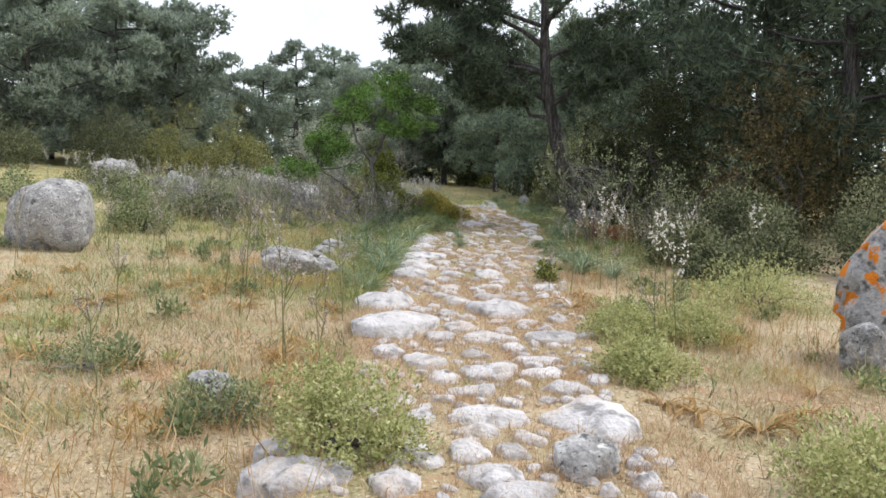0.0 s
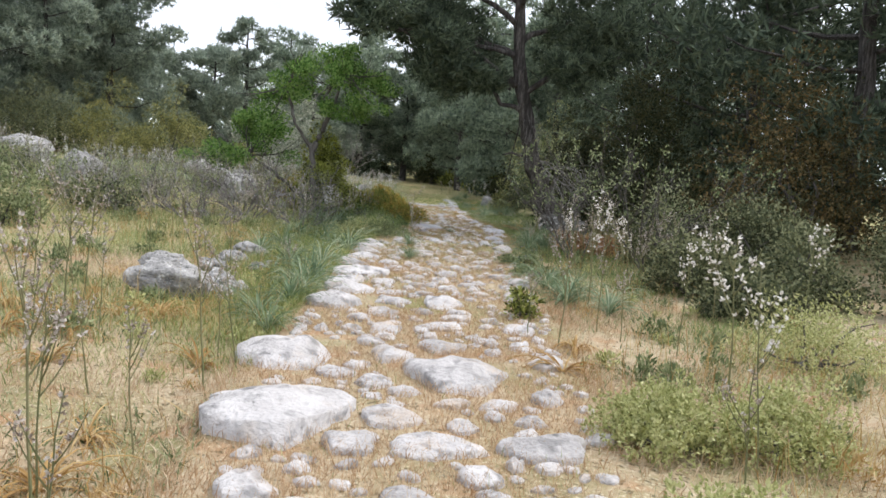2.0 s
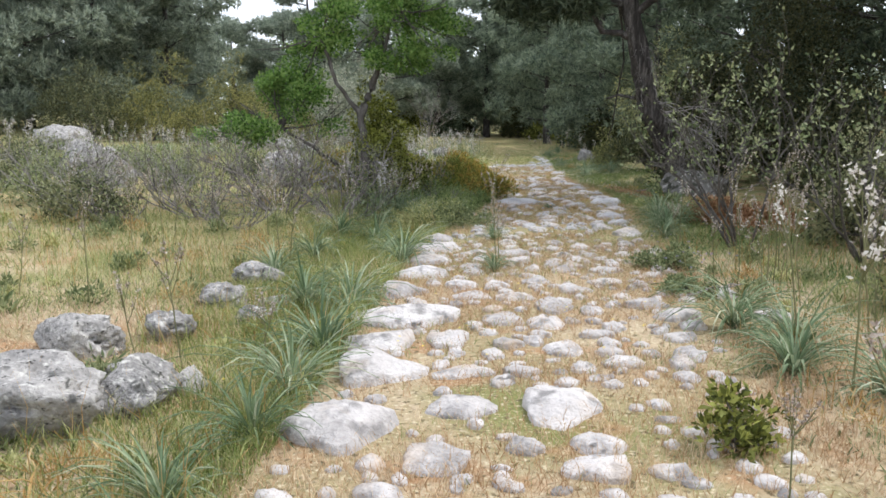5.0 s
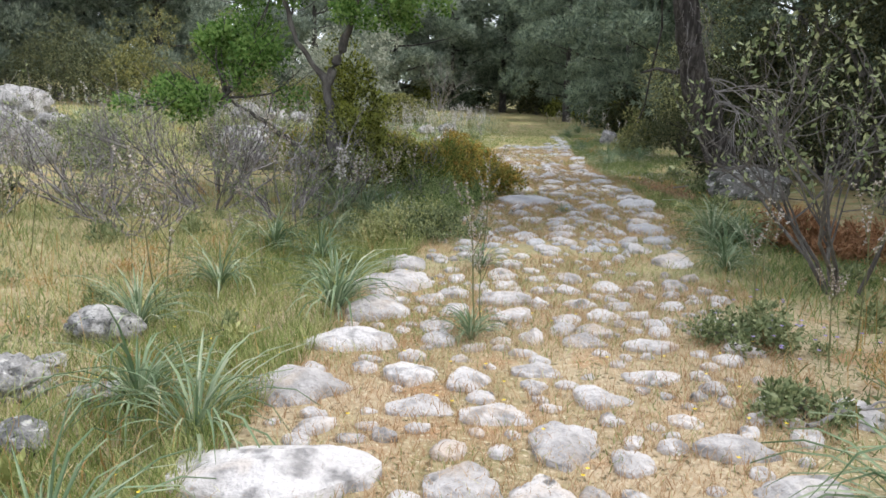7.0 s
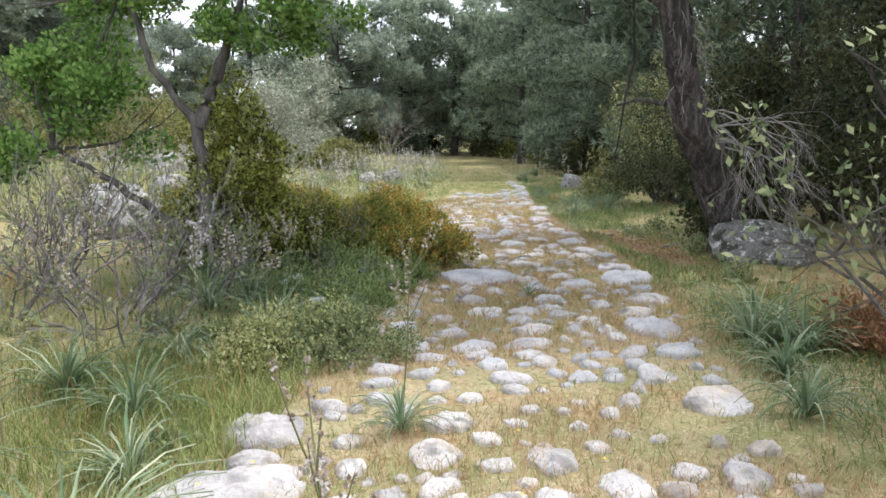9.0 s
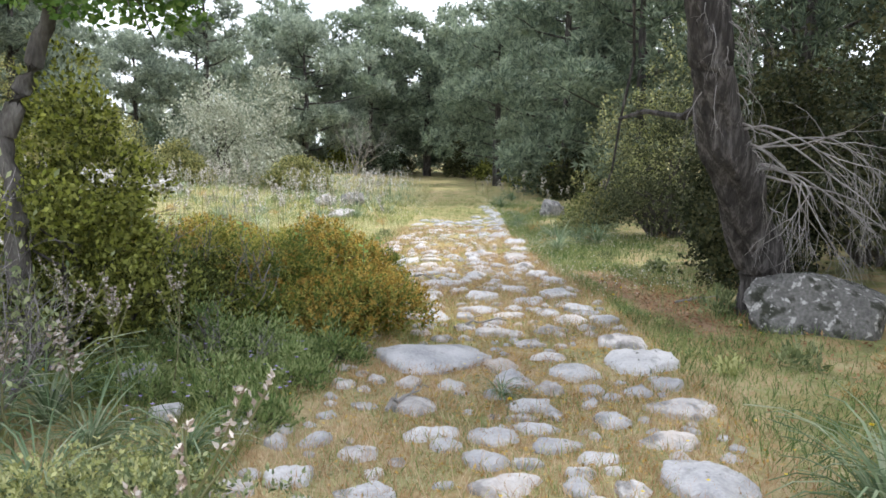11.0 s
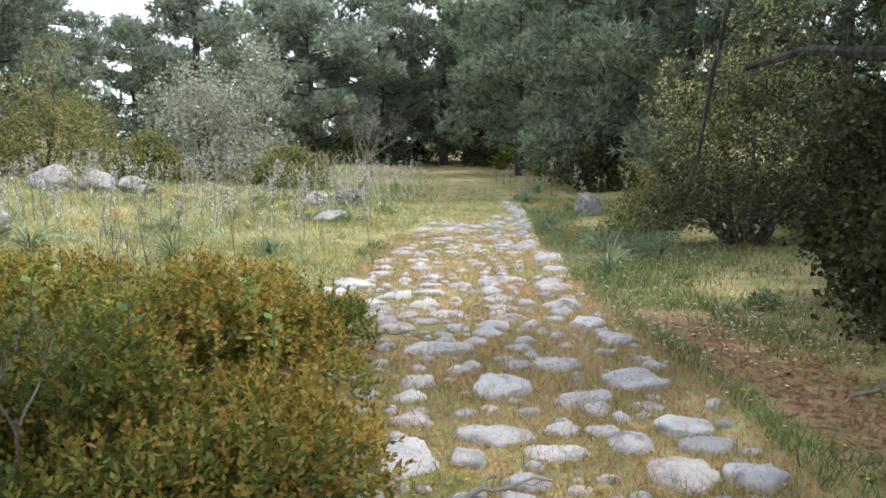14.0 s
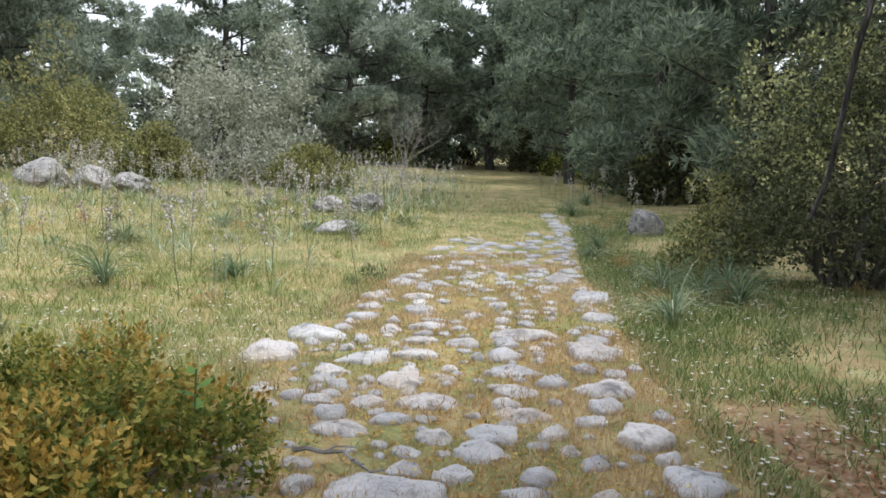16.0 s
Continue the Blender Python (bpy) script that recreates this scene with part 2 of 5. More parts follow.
# ---- ground ----
LY = [-5, 0, 5, 9, 12, 16, 20, 24, 28, 32, 38, 50, 70]
LX = [-0.3, -0.25, -0.3, -0.15, 0.15, 0.55, 1.3, 1.9, 1.6, 2.3, 2.9, 4.0, 5.0]
RX = [1.6, 1.6, 1.6, 2.2, 2.7, 3.3, 3.9, 4.3, 4.3, 4.5, 5.1, 5.8, 6.5]
rng = np.random.default_rng(11)
PH = rng.uniform(0, 6.28, (12, 3))
DR = rng.normal(0, 1, (12, 3))


def wob(p, s):
    """Cheap smooth noise in about -1..1 at frequency s."""
    p = np.asarray(p, float)
    v = np.zeros(p.shape[:-1])
    for i in range(12):
        v = v + np.sin(p @ DR[i] * s * (0.6 + 0.12 * i) + PH[i, 0])
    return v / 4.5


def step(a, b, v):
    v = np.clip((v - a) / (b - a), 0, 1)
    return v * v * (3 - 2 * v)


def edge(y):
    return np.interp(y, LY, LX), np.interp(y, LY, RX)


def height(x, y):
    """The ground's height: a level causeway that drops a little on its left, and a meadow that rises slowly beyond."""
    x, y = np.asarray(x, float), np.asarray(y, float)
    l, r = edge(y)
    z = np.interp(y, [0, 9, 16, 24, 27, 40, 66], [-0.03, -0.08, -0.09, -0.14, -0.24, -0.26, -0.1])
    z = z + 0.06 * np.clip(l - 0.6 - x, 0, 60) - 0.12 * step(0.0, 0.45, l - x) * (1 - step(18, 21, y)) - 0.05 * step(0, 0.4, x - r)
    z = z + 0.035 * np.clip(x - r - 3, 0, 60)
    off = step(0.1, 2.0, np.maximum(l - x, x - r))
    p = np.stack([x, y, 0 * x], -1)
    return z + off * 0.07 * wob(p, 0.5) + 0.015 * wob(p, 2.6)


def mesh(name, verts, faces, mat, smooth=False):
    me = bpy.data.meshes.new(name)
    verts, faces = np.asarray(verts, float), faces
    me.from_pydata(verts.tolist(), [], faces.tolist() if hasattr(faces, "tolist") else faces)
    me.materials.append(mat)
    if smooth:
        me.polygons.foreach_set("use_smooth", [True] * len(me.polygons))
    me.update()
    return me


def part(name, verts, faces, mat, parent, label="", smooth=False):
    ob = new(name, mesh(name, verts, faces, mat, smooth))
    ob.parent = parent
    return tagged(ob, label) if label else ob


def thing(name, m, label, category, group="", kind=""):
    ob = new(name)
    ob.matrix_basis = m
    return tagged(ob, label, category, group, kind)


def at(x, y, turn=0.0, dz=0.0):
    return pose(x, y, float(height(x, y)) + dz, 0, 0, turn)


def ground_mesh():
    xs = np.unique(np.concatenate([np.linspace(-700, -40, 12), np.linspace(-40, -8, 33), np.linspace(-8, 10, 101), np.linspace(10, 40, 31), np.linspace(40, 700, 12)]).round(3))
    ys = np.unique(np.concatenate([np.linspace(-500, -6, 10), np.linspace(-6, 42, 221), np.linspace(42, 90, 49), np.linspace(90, 900, 14)]).round(3))
    X, Y = np.meshgrid(xs, ys)
    Z = height(X, Y)
    Z = np.where((np.abs(X) > 60) | (Y > 100) | (Y < -20), np.minimum(Z, 3.0), Z)
    v = np.stack([X, Y, Z], -1).reshape(-1, 3)
    i = np.arange((len(ys) - 1) * (len(xs) - 1))
    a = i // (len(xs) - 1) * len(xs) + i % (len(xs) - 1)
    f = np.stack([a, a + 1, a + 1 + len(xs), a + len(xs)], -1)
    return tagged(new("ground", mesh("ground", v, f, M_GROUND, True)), "dry ochre and green meadow soil under patchy grass", "ground", kind="structure")


ground_mesh()


# ---- shapes ----
def unit(v):
    return v / np.maximum(np.linalg.norm(v, axis=-1, keepdims=True), 1e-9)


def blades(base, way, side, L, W, bend=0.0):
    """Pointed leaves, four corners each, from base along way."""
    L, W = np.broadcast_to(L, len(base))[:, None], np.broadcast_to(W, len(base))[:, None]
    mid = base + way * L * 0.45
    tip = base + way * L
    tip[:, 2] -= bend * L[:, 0]
    v = np.stack([base, mid + side * W, tip, mid - side * W], 1).reshape(-1, 3)
    f = np.arange(len(base) * 4).reshape(-1, 4)
    return v, f


def tube(pts, radii, sides=6, rough=0.0):
    pts, radii = np.asarray(pts, float), np.asarray(radii, float)
    d = unit(np.gradient(pts, axis=0))
    ref = np.where(np.abs(d[:, 2:3]) > 0.9, np.array([[1.0, 0, 0]]), np.array([[0, 0, 1.0]]))
    a = unit(np.cross(d, ref))
    b = np.cross(d, a)
    ang = np.arange(sides) * 2 * np.pi / sides
    v = pts[:, None] + radii[:, None, None] * (np.cos(ang)[None, :, None] * a[:, None] + np.sin(ang)[None, :, None] * b[:, None])
    if rough:
        v = v + (v - pts[:, None]) * (rough * wob(v * np.array([1, 1, 0.35]), 9.0) + 0.8 * rough * wob(v * np.array([1, 1, 0.2]), 26.0))[..., None]
    v = v.reshape(-1, 3)
    n = len(pts)
    f = [[i * sides + j, i * sides + (j + 1) % sides, (i + 1) * sides + (j + 1) % sides, (i + 1) * sides + j] for i in range(n - 1) for j in range(sides)]
    f.append([(n - 1) * sides + j for j in range(sides)])
    return v, f


def joined(pieces):
    vs, fs, n = [], [], 0
    for v, f in pieces:
        vs.append(v)
        fs += [[i + n for i in q] for q in f]
        n += len(v)
    return np.concatenate(vs), fs


def curve_pts(a, b, sag=0.0, n=6, wiggle=0.0, r=rng):
    a, b = np.asarray(a, float), np.asarray(b, float)
    t = np.linspace(0, 1, n)[:, None]
    p = a + (b - a) * t
    p[:, 2] += sag * np.sin(np.pi * t[:, 0])
    if wiggle:
        w = r.normal(0, wiggle, (n, 3))
        w[0] = 0
        p += w
    return p


def twigs(r, start, way, length, radius, depth, spread=0.6, up=0.15, kids=3):
    """Bare branching: tubes of a stem and its side twigs; also gives the twig ends."""
    n = 5 if depth > 1 else 4
    p = [np.asarray(start, float)]
    d = unit(np.asarray(way, float))
    for _ in range(n - 1):
        d = unit(d + r.normal(0, 0.16, 3) + np.array([0, 0, up * 0.4]))
        p.append(p[-1] + d * length / (n - 1))
    p = np.array(p)
    out, ends = [tube(p, np.linspace(radius, radius * 0.45, n), 5 if radius > 0.012 else 3)], []
    if depth == 0:
        return out, [p[-1], p[-2]]
    for _ in range(kids):
        k = r.uniform(0.35, 1.0)
        i = min(int(k * (n - 1)), n - 2)
        q = p[i] + (p[i + 1] - p[i]) * (k * (n - 1) - i)
        o, e = twigs(r, q, d + r.normal(0, spread, 3) + np.array([0, 0, up]), length * r.uniform(0.5, 0.8), radius * 0.55, depth - 1, spread, up, kids)
        out += o
        ends += e
    return out, ends + [p[-1]]


def lobes(r, rx, ry, h, n, size=0.36, low=0.12):
    """Centres and radii of the clumps of a dome-shaped crown."""
    d = unit(r.normal(0, 1, (n, 3)))
    d[:, 2] = np.abs(d[:, 2])
    d[: n // 3, 2] *= 0.12
    d = unit(d)
    s = r.uniform(0.7, 1.3, n) * size * min(rx, ry, h)
    k = r.uniform(0.4, 1.0, n)[:, None] ** 0.7
    c = d * k * (np.array([rx, ry, h * (1 - low)]) - 0.8 * s.mean())
    c[:, 2] = c[:, 2] * r.uniform(0.66, 1.08, n) + h * low
    return c, s


def foliage(r, c, s, n, L, W, flat=0.8, upward=0.35, core=0.45, per=1):
    """n leaves in the clumps (c, s), denser towards each clump's skin and uneven."""
    w = s ** 2
    n = n // per
    i = r.choice(len(c), n, p=w / w.sum())
    d = unit(r.normal(0, 1, (n, 3)))
    k = (1 - core * r.random(n) ** 1.5)[:, None]
    p = c[i] + d * k * s[i][:, None] * np.array([1, 1, flat])
    p = p + r.normal(0, 0.06, (n, 3)) * s[i][:, None]
    keep = wob(p, 2.2 / max(s.mean(), 0.05)) + r.normal(0, 0.3, n) > -0.52
    p, d, m = np.repeat(p[keep], per, 0), np.repeat(d[keep], per, 0), int(keep.sum()) * per
    if per > 1:
        p = p + unit(d + [0, 0, 0.8]) * (r.uniform(-0.8, 0.8, m) * L)[:, None]
    way = unit(d * 0.7 + r.normal(0, 0.6, (m, 3)) + np.array([0, 0, upward]))
    side = unit(np.cross(way, r.normal(0, 1, (m, 3))))
    size = r.uniform(0.65, 1.3, m)
    v, f = blades(p, way, side, L * size, W * size)
    if W > 0.03:
        v = v.reshape(-1, 4, 3)[:, 1:].reshape(-1, 3)
        f = np.arange(len(v)).reshape(-1, 3)
    return v, f


def needles(r, c, s, tufts, per, L, W, flat=0.6):
    """Pine foliage: tufts of needles in flattened clumps."""
    w = s ** 2
    i = r.choice(len(c), tufts, p=w / w.sum())
    d = unit(r.normal(0, 1, (tufts, 3)))
    p = c[i] + d * (1 - 0.6 * r.random(tufts))[:, None] * s[i][:, None] * np.array([1, 1, flat])
    p = np.repeat(p, per, 0)
    m = len(p)
    way = unit(np.repeat(d, per, 0) * 0.6 + r.normal(0, 0.6, (m, 3)) + np.array([0, 0, 0.35]))
    side = unit(np.cross(way, r.normal(0, 1, (m, 3))))
    ln = L * r.uniform(0.6, 1.2, m)[:, None]
    v = np.stack([p + side * W, p - side * W, p + way * ln], 1).reshape(-1, 3)
    return v, np.arange(m * 3).reshape(-1, 3)


# ---- rocks ----
def rock_mesh(name, seed, mat, detail=3, rough=0.18, boxy=0.35, ridged=0.0, cuts=7):
    bm = bmesh.new()
    bmesh.ops.create_icosphere(bm, subdivisions=detail, radius=1)
    v = np.array([x.co[:] for x in bm.verts])
    f = [[x.index for x in q.verts] for q in bm.faces]
    bm.free()
    cube = v / np.abs(v).max(1, keepdims=True)
    v = v * (1 - boxy) + cube * boxy * 0.85
    o = np.array([seed * 7.3, seed * 3.1, seed * 5.7])
    k = 1 + rough * wob(v + o, 1.3) + rough * 0.45 * wob(v + o, 3.4) + ridged * (0.5 - np.abs(wob(v * [1, 1, 1.6] + o, 6.0)))
    v = v * k[:, None]
    r = np.random.default_rng(seed)
    for _ in range(cuts):
        d = unit(r.normal(0, 1, 3) * [1, 1, 0.8])
        k = np.maximum(v @ d - r.uniform(0.62, 0.88), 0)
        v = v - (k * 0.88)[:, None] * d
    v = v / np.abs(v).max(0)
    v = v * (1 + 0.02 * wob(v + o, 9.0))[:, None]
    return mesh(name, v, f, mat, True)


def rock(x, y, w, d, h, seed, label, mat=None, turn=0, sunk=0.25, detail=4, ridged=0.32, cuts=8, name="rock", category="rock", group=""):
    ob = new(name, rock_mesh(name, seed, mat or M_ROCK, detail, 0.2, 0.12, ridged, cuts))
    hh = h / (2 - 2 * sunk)
    ob.matrix_basis = at(x, y, turn, hh * (1 - 2 * sunk)) @ Matrix.Diagonal((w / 2, d / 2, hh, 1))
    return tagged(ob, label, category, group)


rock(-5.2, 12.7, 1.3, 1.15, 1.12, 1, "large rounded grey limestone boulder mottled with lichen", name="boulder", category="boulder", turn=20, ridged=0.05, cuts=3)
rock(4.46, 6.75, 0.95, 0.8, 1.56, 2, "tall rough grey rock splashed with orange lichen", M_LICHEN, 10, 0.15, name="boulder", category="boulder")
rock(4.0, 6.35, 0.62, 0.5, 0.46, 3, "low grey rock at the foot of a lichened boulder", turn=30)
rock(1.02, 3.92, 0.46, 0.34, 0.19, 4, "dark pitted rock lying on the stone path", turn=15)
rock(-1.35, 11.5, 0.95, 0.7, 0.4, 5, "pitted pale limestone outcrop in dry grass", turn=25)
rock(-0.95, 11.9, 0.6, 0.5, 0.3, 6, "pitted pale limestone outcrop in dry grass", turn=70)
rock(-1.75, 12.9, 0.7, 0.55, 0.30, 7, "jagged grey limestone lump in dry grass", turn=10)
rock(-1.25, 13.4, 0.45, 0.4, 0.22, 8, "jagged grey limestone lump in dry grass", turn=50)
rock(-1.15, 14.6, 0.5, 0.35, 0.22, 9, "small pale rock half buried in grass", turn=-20)
rock(-1.15, 12.35, 0.32, 0.26, 0.16, 10, "small pale rock half buried in grass", turn=40)
rock(-0.75, 12.2, 0.3, 0.24, 0.14, 11, "small pale rock half buried in grass", turn=80)
rock(-1.17, 5.45, 0.35, 0.3, 0.22, 12, "small grey rock beside a dry cushion bush", turn=5)
rock(-5.9, 23.4, 1.6, 1.3, 0.95, 13, "big weathered limestone rock among grey scrub", turn=15)
rock(-2.3, 24.6, 1.3, 0.9, 0.75, 14, "weathered limestone rock behind bare shrubs", turn=-15)
rock(-1.2, 24.2, 0.8, 0.7, 0.5, 15, "weathered limestone rock behind bare shrubs", turn=35)
rock(-11.0, 33.0, 2.0, 1.5, 0.9, 16, "pale rock outcrop on the far meadow slope", turn=0)
rock(-8.0, 29.0, 1.0, 0.8, 0.5, 17, "pale rock outcrop on the far meadow slope", turn=60)
rock(5.95, 22.95, 1.5, 0.9, 0.52, 18, "mossy grey boulder at the foot of the pine", M_MOSSROCK, turn=-8, name="boulder", category="boulder", ridged=0.25)
rock(6.3, 36.9, 0.8, 0.6, 0.48, 19, "dark weathered rock in the grass beside the path", turn=20)
rock(-3.7, 31.3, 1.1, 0.8, 0.55, 21, "pale limestone rock in flowering meadow", turn=30)
rock(-6.4, 40.3, 1.3, 0.9, 0.7, 22, "pale limestone rock in flowering meadow", turn=0)
rock(-5.4, 40.6, 0.9, 0.8, 0.55, 23, "pale limestone rock in flowering meadow", turn=45)
rock(-4.4, 40.5, 1.0, 0.8, 0.55, 24, "pale limestone rock in flowering meadow", turn=80)
rock(1.1, 39.2, 0.8, 0.6, 0.4, 25, "low mossy rock at the meadow edge of the path", turn=10)
rock(0.3, 39.0, 0.9, 0.6, 0.32, 26, "low mossy rock at the meadow edge of the path", turn=50)
rock(0.9, 36.0, 0.9, 0.6, 0.25, 27, "low mossy rock at the meadow edge of the path", turn=75)
rock(-1.05, 15.6, 0.55, 0.4, 0.24, 30, "pitted pale limestone lump beside asphodel leaves", turn=15)
rock(-0.6, 14.55, 0.38, 0.28, 0.13, 31, "small pale rock half buried in grass", turn=-10)
rock(-0.7, 13.9, 0.3, 0.26, 0.14, 32, "small pale rock half buried in grass", turn=35)
rock(-1.1, 14.95, 0.26, 0.2, 0.12, 33, "small pale rock half buried in grass", turn=60)
rock(0.46, 21.0, 0.34, 0.26, 0.24, 28, "grey upright stone among asphodel leaves", M_GREYSTONE, 20)
rock(0.75, 20.6, 0.22, 0.2, 0.12, 29, "grey upright stone among asphodel leaves", M_GREYSTONE, 60)


# ---- shrubs ----
def shrub(x, y, rx, ry, h, leaf, n, L, W, label, name="shrub", category="bush", clumps=26, stems=9, seed=0, turn=0, bark=None, size=0.36, low=0.12, core=0.45, group="", upward=0.35, tips=None, per=1):
    r = np.random.default_rng(100 + seed + int(x * 13 + y * 7))
    ob = thing(name, at(x, y, turn), label, category, group)
    c, s = lobes(r, rx, ry, h, clumps, size, low)
    part("foliage", *foliage(r, c, s, n, L, W, upward=upward, core=core, per=per), leaf, ob)
    # Brighter tips on the upper clumps put a sunlit top into the colour.
    if tips:
        top = c[:, 2] > np.median(c[:, 2])
        part("young_foliage", *foliage(r, c[top] + [0, 0, 0.2 * s.mean()], s[top], n // 6, L, W, upward=upward, core=0.2), tips[0], ob, tips[1])
    for k in range(stems):
        e = c[r.integers(len(c))]
        part("stem", *tube(curve_pts(r.normal(0, 0.08, 3) * [rx, ry, 0], e, 0.05 * h, 5, 0.03 * h, r), np.linspace(0.008 + 0.010 * h, 0.004, 5), 4), bark or M_GREYBARK, ob)
    return ob


THORN = "dome of thorny yellow-green cushion shrub beside the path"
for i, (x, y, rx, ry, h) in enumerate([(-0.22, 4.25, 0.56, 0.5, 0.66), (2.3, 7.35, 0.5, 0.45, 0.52), (2.95, 7.3, 0.52, 0.45, 0.58), (1.95, 5.85, 0.45, 0.36, 0.42),
                                       (2.45, 3.55, 0.6, 0.55, 0.6), (4.55, 9.5, 0.85, 0.7, 0.85), (0.7, 19.1, 0.82, 0.62, 0.55), (1.15, 18.95, 0.6, 0.5, 0.46)]):
    shrub(x, y, rx, ry, h, L_THORN if i < 7 else L_HERB, 12000, 0.028, 0.007, THORN if i < 6 else "low grey-green cushion shrub at the path edge", "cushion_shrub", per=4, clumps=60, seed=i, size=0.3, group="cushion shrubs", core=0.3)
shrub(-1.05, 5.1, 0.45, 0.4, 0.4, L_HERB, 3500, 0.035, 0.006, "thin dry thyme bush with dead twigs", "thyme_bush", clumps=22, stems=22, seed=3, bark=M_DEAD)
shrub(-2.2, 5.9, 0.4, 0.4, 0.35, L_HERB, 2500, 0.035, 0.006, "thin dry thyme bush with dead twigs", "thyme_bush", clumps=22, stems=22, seed=4, bark=M_DEAD)
shrub(3.15, 15.3, 0.42, 0.36, 0.32, L_HERB, 4200, 0.035, 0.010, "low leafy grey-green herb beside the stones", "herb_cushion", seed=5)
shrub(3.0, 14.2, 0.3, 0.28, 0.2, L_HERB, 1800, 0.035, 0.010, "low leafy grey-green herb beside the stones", "herb_cushion", seed=6)
shrub(-4.8, 16.0, 0.75, 0.7, 1.25, L_HERB, 6000, 0.06, 0.014, "grey-green upright shrub in the dry meadow", seed=7)
shrub(2.2, 10.9, 0.2, 0.2, 0.4, L_JUNIPER, 900, 0.05, 0.012, "small brownish bush at the path edge", seed=8)

# juniper below the green tree, then the low mastic thicket that runs along the path
shrub(-0.2, 21.95, 0.78, 0.72, 2.45, L_JUNIPER, 36000, 0.042, 0.0125, "dense dark olive-green juniper under the green tree", "juniper", per=6, clumps=64, size=0.36, seed=9, core=0.35, tips=(L_LIME, "yellow-green young juniper tips"))
shrub(0.45, 22.5, 0.75, 0.55, 0.95, L_JUNIPER, 20000, 0.034, 0.009, "low olive-green juniper thicket beside the path", "juniper", per=6, clumps=44, size=0.36, seed=10, core=0.35)
MASTIC = "low rusty-green mastic thicket spreading along the path"


def thicket(x, y, rx, ry, h, n, seed, rust=0.0):
    """Low cushion of leafy shoots: lumps of different height with gaps between, each covered in upright sprigs."""
    r = np.random.default_rng(7000 + seed)
    ob = thing("mastic_thicket", at(x, y), MASTIC, "bush", "mastic thickets")
    k = int(17 * rx * ry) + 8
    rho, ang = np.sqrt(r.random(k)) * 0.98, r.uniform(0, 6.28, k)
    s = r.uniform(0.17, 0.33, k)
    c = np.stack([rx * rho * np.cos(ang), ry * rho * np.sin(ang), np.maximum(h * (1 - 0.72 * rho ** 2.6) * r.uniform(0.55, 1.05, k) - s * 0.8, 0.02)], -1)
    i = r.choice(k, n, p=s ** 2 / (s ** 2).sum())
    d = unit(r.normal(0, 1, (n, 3)) + [0, 0, 0.5])
    p = c[i] + d * (s[i] * (1 - 0.4 * r.random(n) ** 2))[:, None]
    keep = p[:, 2] > 0.03
    p, d, i = p[keep], d[keep], i[keep]
    m = len(p)
    axis = unit(d * 0.55 + [0, 0, 0.6] + r.normal(0, 0.32, (m, 3)))
    ln = r.uniform(0.07, 0.15, m)
    a = unit(np.cross(axis, r.normal(0, 1, (m, 3))))
    b = np.cross(axis, a)
    red = wob(p + [x, y, 0], 3.0) + r.normal(0, 0.3, m) + 0.5 * (r.random(k)[i] - 0.5) > 0.12 - rust
    base, way, side, size, young = [], [], [], [], []
    for q in range(10):
        f, g = 0.1 + 0.1 * q, 2.4 * q
        out = a * math.cos(g) + b * math.sin(g)
        w = unit(axis * (0.35 + 0.5 * f) + out * (1.0 - 0.45 * f) + r.normal(0, 0.15, (m, 3)))
        base.append(p + axis * (ln * f)[:, None])
        way.append(w)
        side.append(unit(np.cross(w, axis) + 1e-4))
        size.append(r.uniform(0.75, 1.25, m) * (1.15 - 0.4 * f))
        young.append(red & (f > 0.42))
    base, way, side, size, young = [np.concatenate(v) for v in (base, way, side, size, young)]
    for name, pick, mat, label in (("foliage", ~young, L_MASTIC, ""), ("young_foliage", young, L_SHOOT, "rusty orange young shoots")):
        part(name, *blades(base[pick], way[pick], side[pick], 0.042 * size[pick], 0.0115 * size[pick]), mat, ob, label)
    for _ in range(14):
        e = c[r.integers(k)]
        part("stem", *tube(curve_pts(e * [0.3, 0.3, 0], e + [0, 0, 0.1], 0.03, 5, 0.02, r), np.linspace(0.012, 0.004, 5), 4), M_TWIG, ob)
    return ob


for i, (x, y, rx, ry, h, n, rust) in enumerate([(1.25, 23.05, 0.95, 0.85, 0.70, 2700, 0.1), (1.1, 24.35, 1.1, 0.95, 0.76, 3200, 0.12), (1.3, 25.75, 0.75, 0.95, 0.62, 1900, 0.1), (0.1, 23.4, 0.95, 0.8, 0.8, 2100, -0.1), (-0.05, 25.2, 1.1, 1.0, 0.68, 2300, 0.08), (-1.1, 24.1, 0.9, 1.0, 0.85, 1500, -0.2), (1.52, 22.6, 0.58, 0.5, 0.5, 1100, 0.05)]):
    thicket(x, y, rx, ry, h, n, i, rust)
for i, (x, y, rx, h) in enumerate([(0.72, 21.75, 0.55, 0.62), (1.15, 21.85, 0.4, 0.4), (0.3, 22.7, 0.5, 0.85), (0.9, 23.3, 0.3, 0.8), (0.25, 24.5, 0.35, 0.8), (-0.4, 21.2, 0.5, 0.4), (1.35, 21.35, 0.38, 0.32), (0.95, 20.95, 0.42, 0.34), (0.45, 20.95, 0.4, 0.36), (1.6, 21.9, 0.35, 0.36), (1.25, 20.5, 0.3, 0.24)]):
    shrub(x, y, rx, rx * 0.9, h, L_FRESH, 4200, 0.045, 0.0055, "tangle of fresh green weeds beside the juniper", "weed_tangle", clumps=30, stems=10, seed=15 + i, upward=1.0, core=0.9, group="weed tangles")

